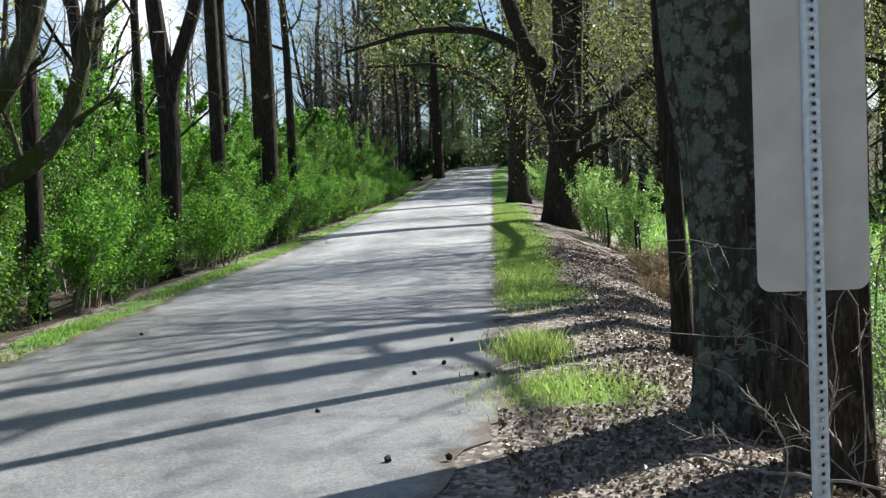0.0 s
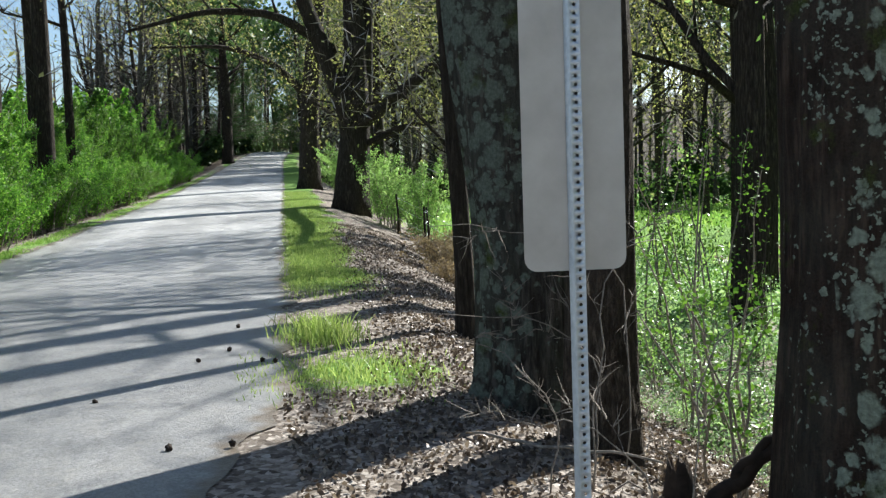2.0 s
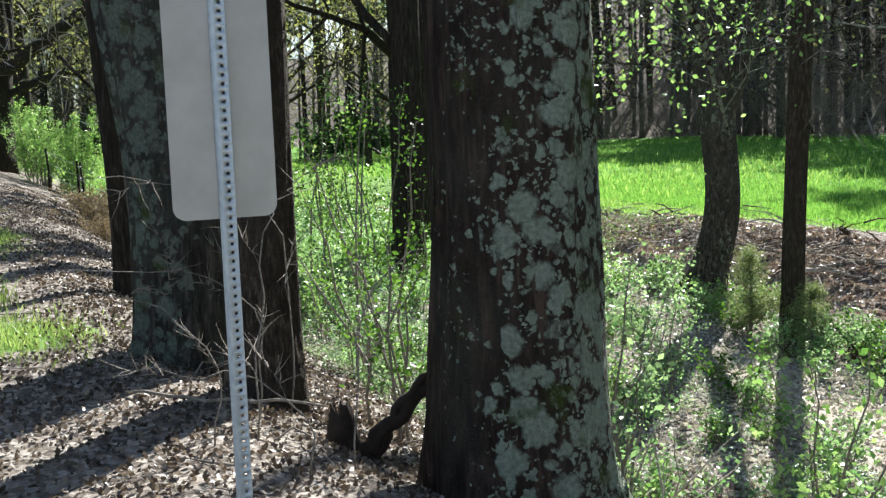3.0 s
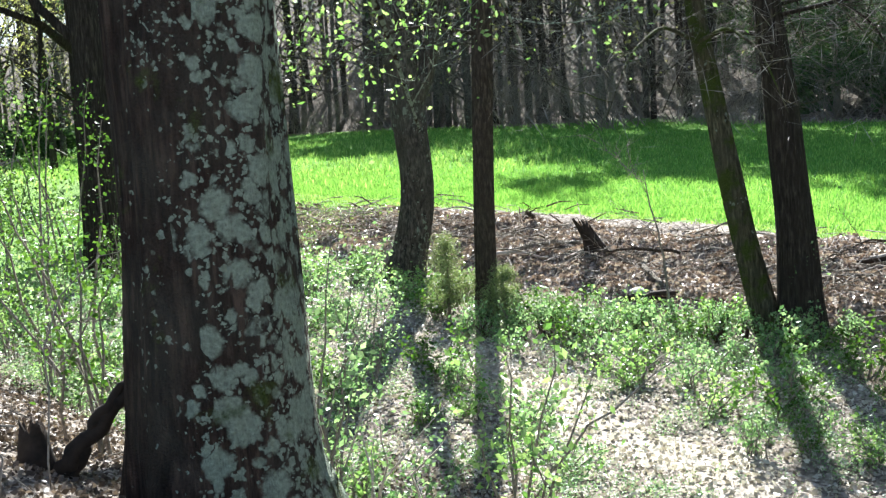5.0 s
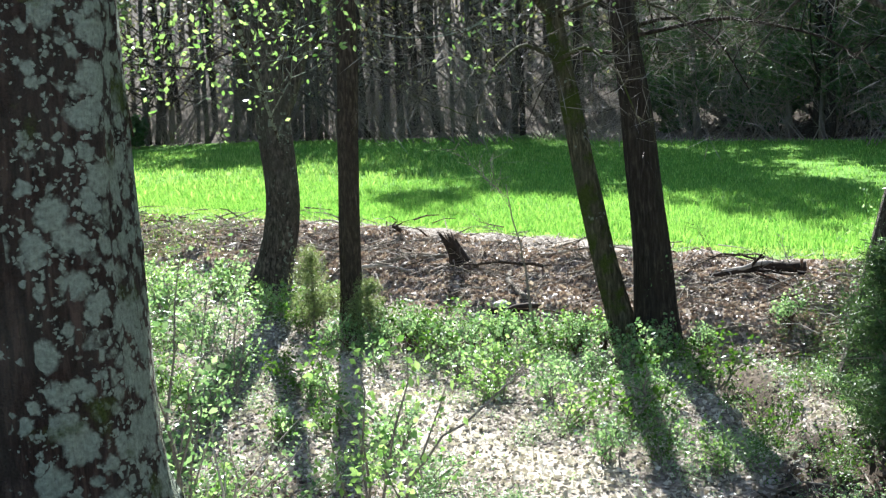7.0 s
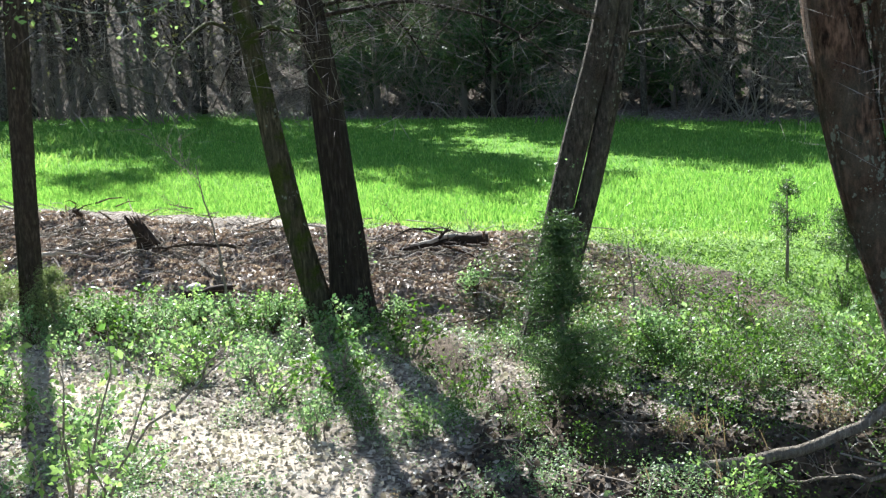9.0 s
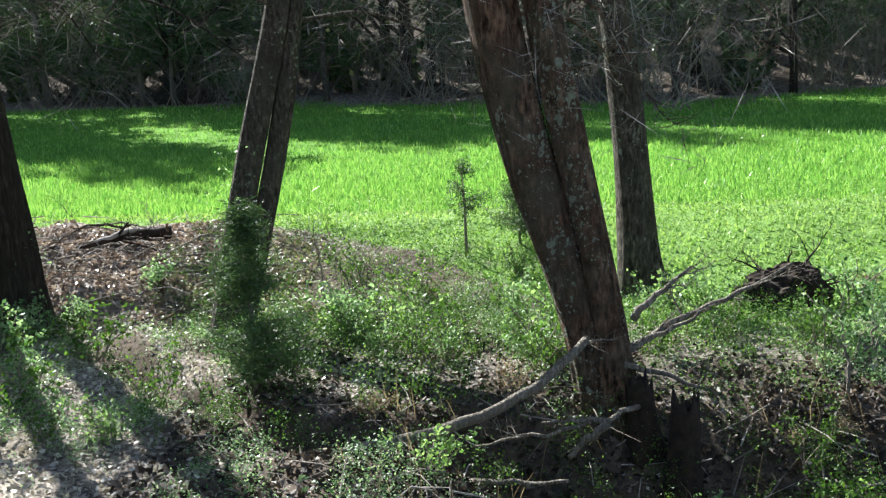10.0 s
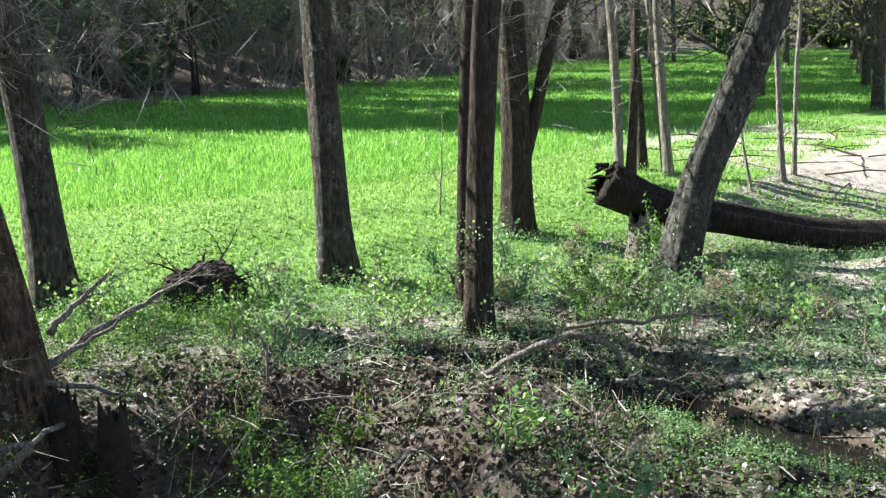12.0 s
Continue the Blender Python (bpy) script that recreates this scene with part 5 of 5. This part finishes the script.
def stump(x, y, h, r, mat, label, seed, lean=(0, 0), jag=0.35):
    """A broken stump with a splintered top."""
    e = thing("stump", x, y, label, "stump")
    rng = random.Random(seed)
    n = 22
    V, F = [], []
    tops = [h * (1 - jag * rng.random()) for _ in range(n)]
    rows = [-0.15, 0.05, 0.3, 0.6, 0.85, 1.0]
    for j, t in enumerate(rows):
        for k in range(n):
            a = 2 * math.pi * k / n
            z = tops[k] * t if t > 0 else t
            rr = r * (1 + 0.5 * math.exp(-max(z, 0) / 0.12) * (0.6 + 0.4 * math.sin(4 * a + seed))) * (1 - 0.2 * t) * (1 + 0.14 * noise.noise(Vector((math.cos(a) * 3, math.sin(a) * 3, z * 3 + seed))))
            V.append((rr * math.cos(a) + lean[0] * max(z, 0), rr * math.sin(a) + lean[1] * max(z, 0), z))
    c = len(V)
    V.append((lean[0] * h * 0.4, lean[1] * h * 0.4, h * 0.45))
    for j in range(len(rows) - 1):
        for k in range(n):
            F.append((j * n + k, j * n + (k + 1) % n, (j + 1) * n + (k + 1) % n, (j + 1) * n + k))
    last = (len(rows) - 1) * n
    for k in range(n):
        F.append((c, last + k, last + (k + 1) % n, last + (k + 1) % n))
    tube_object("bole", V, F, mat, e)
    return e


fallen_log()
stump(12.28, -8.95, 0.78, 0.17, M_WOOD, "pale broken stump under the fallen log", 4, (-0.2, 0.1))
stump(9.2, -1.31, 0.98, 0.15, M_ROT, "dark rotten stump standing in the root hollow", 6, (0, -0.03), 0.3)
stump(9.5, -1.0, 0.7, 0.14, M_ROT, "low rotten stump under the twin trunks", 16, (0.05, 0.03), 0.4)
stump(14.3, 10.8, 0.55, 0.15, M_ROT, "leaning dark stump in the brush heap", 7, (-0.35, 0.4), 0.6)


def root_plate(x, y, s):
    """An upturned plate of earth and roots."""
    e = thing("root_plate", x, y, "upturned dark root plate covered with earth and moss", "root plate")
    bm = bmesh.new()
    bmesh.ops.create_icosphere(bm, subdivisions=5, radius=s)
    for v in bm.verts:
        q = v.co / s
        v.co *= 1 + 0.32 * noise.noise(q * 1.3) + 0.2 * noise.noise(q * 3.5) + 0.07 * noise.noise(q * 9) + 0.06 * noise.noise(q * 21)
        v.co.z = v.co.z * 0.75 + 0.12
        v.co.x *= 0.6
    me = bpy.data.meshes.new("earth_ball")
    bm.to_mesh(me)
    me.materials.append(M_ROT)
    new("earth_ball", me).parent = e
    rng = random.Random(12)
    for k in range(6):
        V, F, tips = [], [], []
        a = rng.uniform(0, 6.28)
        d = Vector((0.5 * math.cos(a), math.cos(a), abs(math.sin(a)) + 0.1)).normalized()
        grow(V, F, tips, rng, d * s * 0.6 + Vector((0, 0, 0.15)), d, rng.uniform(0.3, 0.6), 0.02, 1, 0.8, -0.05, 5)
        tagged(tube_object("root", V, F, M_ROT, e), kind="stuff")


root_plate(12.85, -3.0, 0.5)
stump(2.25, 5.1, 0.28, 0.07, M_ROT, "small rotten stump at the foot of the lichened oak", 9, (0, 0), 0.4)
stump(11.1, 15.6, 1.1, 0.22, M_ROT, "tall rotten stump beyond the bank", 10, (0.1, -0.08), 0.3)
limb_thing("fallen_branch", [(8.42, 1.75, -0.06, 0.06), (8.55, 1.25, 0.02, 0.057), (8.63, 0.84, 0.08, 0.052), (8.72, 0.37, 0.20, 0.047), (8.9, -0.06, 0.37, 0.043), (9.4, -0.5, 0.66, 0.038)], M_WOOD, "bleached fallen branch leaning on the twin trunks", "branch", 21, 1)
limb_thing("dead_branch", [(9.8, -0.95, 0.80, 0.04), (9.95, -1.2, 1.03, 0.03), (9.93, -1.5, 1.26, 0.012)], M_WOOD, "dead grey branch sticking out of the twin trunks", "branch", 22, 3, 7, 10, 0.4, foot=-1.62)
limb_thing("dead_branch", [(9.8, -0.85, 0.50, 0.036), (10.12, -1.46, 0.75, 0.03), (10.08, -2.0, 1.0, 0.022), (10.05, -2.44, 1.25, 0.01)], M_WOOD, "long dead grey branch beside the twin trunks", "branch", 23, 5, 7, 14, 0.5, foot=-1.62)
limb_thing("dead_branch", [(9.8, -0.9, 0.50, 0.03), (9.93, -1.3, 0.68, 0.022), (9.91, -1.67, 0.86, 0.01)], M_WOOD, "thin dead grey branch beside the twin trunks", "branch", 24, 2, 6, 10, 0.3, foot=-1.62)
limb_thing("dead_branch", [(9.7, -0.85, 0.42, 0.03), (9.73, -1.38, 0.24, 0.022), (9.7, -1.7, 0.1, 0.012)], M_WOOD, "low dead branch dipping to the ground", "branch", 25, 1, 6, 10, 0.3, foot=-1.62)
limb_thing("bare_root", [(9.4, -0.95, 0.20, 0.026), (8.95, -0.66, 0.26, 0.022), (8.83, -0.17, 0.16, 0.018), (8.89, 0.51, 0.04, 0.010)], M_WOOD, "bare grey root spreading over the hollow", "root", 26, 2, 8, 14, 0.4, foot=-1.72)
limb_thing("bare_root", [(8.78, -0.67, 0.28, 0.03), (8.79, -0.38, 0.3, 0.02), (8.81, -0.09, 0.27, 0.008)], M_WOOD, "thin bare root over the hollow", "root", 27, 1, 6, 10, 0.3, foot=-1.72)
limb_thing("bare_root", [(8.68, -0.64, 0.3, 0.038), (8.69, -0.49, 0.16, 0.033), (8.70, -0.31, 0.0, 0.02)], M_WOOD, "short bare root reaching down into the hollow", "root", 28, 0, 6, 10, foot=-1.72)
limb_thing("fallen_branch", [(8.6, 0.5, 0.03, 0.022), (8.5, 0.1, 0.05, 0.022), (8.4, -0.3, 0.1, 0.015)], M_WOOD, "short pale fallen branch by the hollow", "branch", 29, 0, 7, 10)
limb_thing("arched_branch", [(9.05, -3.7, -0.06, 0.03), (8.85, -4.13, 0.1, 0.034), (8.67, -4.53, 0.26, 0.036), (8.5, -4.92, 0.46, 0.036), (8.33, -5.3, 0.62, 0.036), (8.22, -5.54, 0.64, 0.036), (8.13, -5.74, 0.5, 0.032), (8.1, -5.8, 0.3, 0.025)], M_WOOD, "pale vine stem arching over the low ground", "branch", 30, 0, 9, 24)
limb_thing("dead_branch", [(8.3, -5.3, 0.50, 0.025), (7.9, -5.83, 0.57, 0.018), (7.45, -6.55, 0.65, 0.008)], M_WOOD, "long thin dead branch with fine twigs", "branch", 31, 5, 6, 12, 0.7)
limb_thing("dead_branch", [(7.76, -5.48, 0.31, 0.02), (7.51, -5.85, 0.34, 0.013), (7.29, -6.17, 0.09, 0.006)], M_WOOD, "thin drooping dead branch", "branch", 32, 4, 6, 12, 0.5)
limb_thing("fallen_branch", [(6.8, -3.32, 0.03, 0.028), (6.69, -3.57, 0.09, 0.03), (6.56, -3.85, 0.12, 0.036), (6.43, -4.13, 0.03, 0.015)], M_WOOD, "pale fallen branch with a broken fork", "branch", 33, 2, 8, 14, 0.35)
limb_thing("fallen_branch", [(6.9, -3.3, 0.03, 0.02), (6.75, -3.75, 0.05, 0.022), (6.65, -4.3, 0.03, 0.012)], M_WOOD, "pale fallen branch on the low ground", "branch", 34, 1, 7, 12, 0.3)
limb_thing("dead_stick", [(9.74, -2.84, 0.0, 0.018), (9.74, -2.85, 0.36, 0.016), (9.76, -2.75, 0.56, 0.006)], M_WOOD, "pale dead stick standing upright", "stick", 35, 0, 6, 10)
limb_thing("fallen_branch", [(7.35, -2.2, 0.02, 0.022), (7.1, -2.35, 0.04, 0.024), (6.8, -2.6, 0.03, 0.015)], M_WOOD, "short pale broken branch on the ground", "branch", 36, 0, 7, 8)
limb_thing("fallen_log", [(14.6, 6.5, 0.06, 0.03), (14.87, 5.9, 0.16, 0.08), (15.15, 5.28, 0.16, 0.10)], M_ROT, "short dark log on the brush heap", "log", 37, 2, 10, 12, 0.6)
limb_thing("dead_branch", [(4.8, 4.5, 0.0, 0.010), (5.26, 4.01, 0.93, 0.009), (5.42, 3.81, 1.09, 0.008), (5.61, 3.57, 1.34, 0.004)], M_TWIG, "thin bare twig leaning up from the bank", "branch", 38, 2, 5, 12, 0.3)
limb_thing("dead_root", [(2.3, 5.08, -0.05, 0.06), (2.44, 5.02, 0.1, 0.045), (2.63, 4.93, 0.3, 0.04), (2.74, 4.86, 0.42, 0.035)], M_ROT, "dark dead root leaning on the lichened oak", "root", 39, 0, 9, 12)
limb_thing("dead_root", [(2.40, 5.04, -0.02, 0.045), (2.54, 4.97, 0.31, 0.032), (2.69, 4.9, 0.46, 0.022)], M_ROT, "thin dark dead root at the lichened oak", "root", 40, 0, 8, 12)
limb_thing("fallen_branch", [(1.3, 5.9, 0.02, 0.008), (1.7, 5.4, 0.03, 0.011), (2.1, 4.95, 0.02, 0.006)], M_TWIG, "dry stick on the leaf litter", "branch", 41, 1, 6, 10, 0.3)
limb_thing("fallen_branch", [(13.4, 8.9, 0.05, 0.04), (13.9, 9.6, 0.2, 0.045), (14.6, 10.0, 0.25, 0.03), (15.2, 10.2, 0.2, 0.01)], M_WOOD, "bleached curved branch in the brush heap", "branch", 42, 3, 8, 14, 0.6)
limb_thing("fallen_branch", [(13.0, 9.3, 0.05, 0.06), (13.4, 8.5, 0.15, 0.07), (13.7, 7.6, 0.12, 0.05)], M_ROT, "half-rotten branch in the brush heap", "branch", 43, 2, 8, 14, 0.5)
limb_thing("fallen_branch", [(14.0, 12.5, 0.05, 0.04), (14.4, 11.8, 0.2, 0.04), (14.9, 11.0, 0.15, 0.02)], M_WOOD, "bleached branch on the brush heap", "branch", 44, 3, 8, 14, 0.6)
for k, (x, y, a, L) in enumerate([(1.75, 4.3, 2.7, 0.8), (1.5, 4.9, 2.2, 0.7), (1.9, 5.4, 2.9, 1.0), (2.1, 4.6, 0.4, 0.9), (1.75, 5.0, 1.0, 0.9), (2.15, 5.6, 3.3, 1.1)]):
    z = 0.25 + 0.17 * k
    limb_thing("bare_sapling", [(x, y, 0.0, 0.005), (x + 0.05, y, z, 0.004), (x + 0.3 * math.cos(a), y + 0.2 * math.sin(a), z + 0.25, 0.003), (x + L * math.cos(a), y + 0.4 * math.sin(a), z + 0.3, 0.002)], M_TWIG, "thin bare arching twig beside the sign post", "sapling", 50 + k, 3, 5, 12, 0.35)

heap_rng = random.Random(64)
for k in range(11):
    y = 4.6 + 1.05 * k + heap_rng.uniform(-0.3, 0.3)
    x, a, L = 13.0 + 0.046 * y + heap_rng.uniform(0, 2.0), heap_rng.uniform(0, 6.28), heap_rng.uniform(0.5, 1.0)
    r = heap_rng.uniform(0.018, 0.042)
    limb_thing("fallen_branch", [(x - L * math.cos(a), y - L * math.sin(a), 0.08, r), (x, y, heap_rng.uniform(0.14, 0.26), 0.9 * r), (x + L * math.cos(a + 0.3), y + L * math.sin(a + 0.3), 0.12, 0.4 * r)],
               (M_WOOD, M_PALE, M_BROWN)[k % 3], ("bleached dead branch lying in the brush heap", "pale broken branch lying in the brush heap", "brown dead branch lying in the brush heap")[k % 3], "branch", 80 + k, 3, 7, 12, 0.5)

# ---- fence below the bank ----
fence = thing("wire_fence", 4.2, 21.0, "old wire fence on thin posts below the bank", "fence", z=0)
fence.location = (0, 0, 0)
posts = [(3.85 + 0.046 * (y - 12) + 0.3 * math.sin(y), y) for y in (14.0, 17.0, 20.0, 23.0, 26.0, 29.0, 32.0)]
for k, (x, y) in enumerate(posts):
    V, F = [], []
    z = place(x, y)
    tube(V, F, [(x, y, z - 0.3), (x + 0.02, y, z + 0.5), (x + 0.03 * math.sin(k), y, z + 1.1)], [0.03, 0.028, 0.025], 7)
    tube_object("post", V, F, M_DARK, fence)
    if k:
        for h in (0.45, 0.75, 1.0):
            V, F = [], []
            q = posts[k - 1]
            a, b = Vector((q[0], q[1], place(*q) + h)), Vector((x, y, z + h))
            tube(V, F, [a, (a + b) / 2 - Vector((0, 0, 0.03)), b], [0.004] * 3, 4)
            tube_object("wire", V, F, M_ZINC, fence)

# ---- cones on the lane ----
def cone_thing(x, y, s, seed):
    e = thing("pine_cone", x, y, "small brown cone lying on the lane", "cone", "cones on the lane", float(road_z(y)) + 0.03)
    V, F = [], []
    for j, (z, r) in enumerate([(0.0, 0.5), (0.25, 1.0), (0.5, 0.85), (0.75, 0.95), (1.0, 0.6), (1.2, 0.2)]):
        for k in range(9):
            a = 6.283 * k / 9 + 0.3 * j
            q = r * s * (1.2 if k % 2 else 0.8)
            V.append((q * math.cos(a), q * math.sin(a), z * s * 1.3))
    for j in range(5):
        for k in range(9):
            F.append((j * 9 + k, j * 9 + (k + 1) % 9, j * 9 + 9 + (k + 1) % 9, j * 9 + 9 + k))
    mesh_object("cone_body", V, F, M_ROT, e, "", False)
    e.rotation_euler = (radians(60), 0, seed)


for k, (x, y) in enumerate([(-0.35, 5.95), (-0.02, 5.95), (-0.28, 8.5), (0.22, 8.4), (0.33, 8.35), (-0.02, 8.95), (0.05, 10.2), (-3.2, 11.2), (-0.9, 7.2)]):
    cone_thing(x, y, 0.022, k)

# ---- puddle in the hollow ----
V = [(x, -6.25 - 0.12 * math.sin((x - 5.0) * 1.6) + s, place(6.8, -6.2) + 0.34) for x in np.linspace(5.3, 8.1, 18) for s in (-0.75, 0.75)]
puddle = mesh_object("puddle", V, [(2 * k, 2 * k + 2, 2 * k + 3, 2 * k + 1) for k in range(17)], M_WATER)
tagged(puddle, "dark still water in a muddy ditch of the low ground", "puddle", kind="structure")

# ---- small things in the brush ----
def rock(x, y, s, seed):
    e = thing("stone", x, y, "pale rounded stone in the brush heap", "stone")
    bm = bmesh.new()
    bmesh.ops.create_icosphere(bm, subdivisions=3, radius=s)
    for v in bm.verts:
        v.co *= 1 + 0.3 * noise.noise(v.co / s * 0.9 + Vector((seed, 0, 0)))
        v.co.z *= 0.6
    me = bpy.data.meshes.new("boulder")
    bm.to_mesh(me)
    me.materials.append(M_SAND_STONE)
    ob = new("boulder", me)
    ob.parent = e
    e.location.z += 0.3 * s


M_SAND_STONE = plain("pale stone", (0.38, 0.36, 0.33), (0.58, 0.56, 0.52), 14, 0.8, 0, 0.5)
rock(13.2, 9.2, 0.13, 1)
rock(13.6, 7.3, 0.07, 2)
limb_thing("bare_sapling", [(12.3, 8.05, 0.0, 0.022), (12.3, 8.1, 0.8, 0.018), (12.25, 8.2, 1.4, 0.012), (12.2, 8.35, 2.2, 0.005)], M_TWIG, "thin bare sapling with spreading twigs", "sapling", 70, 7, 6, 14, 1.0)
limb_thing("bare_sapling", [(14.6, -7.0, 0.0, 0.015), (14.6, -7.05, 0.7, 0.012), (14.65, -7.1, 1.5, 0.005)], M_TWIG, "thin bare sapling beside the shaggy trees", "sapling", 71, 5, 6, 14, 0.6)
limb_thing("bare_sapling", [(12.2, 2.4, 0.0, 0.014), (12.25, 2.45, 0.6, 0.012), (12.2, 2.5, 1.3, 0.005)], M_TWIG, "thin bare sapling below the field", "sapling", 72, 5, 6, 14, 0.5)
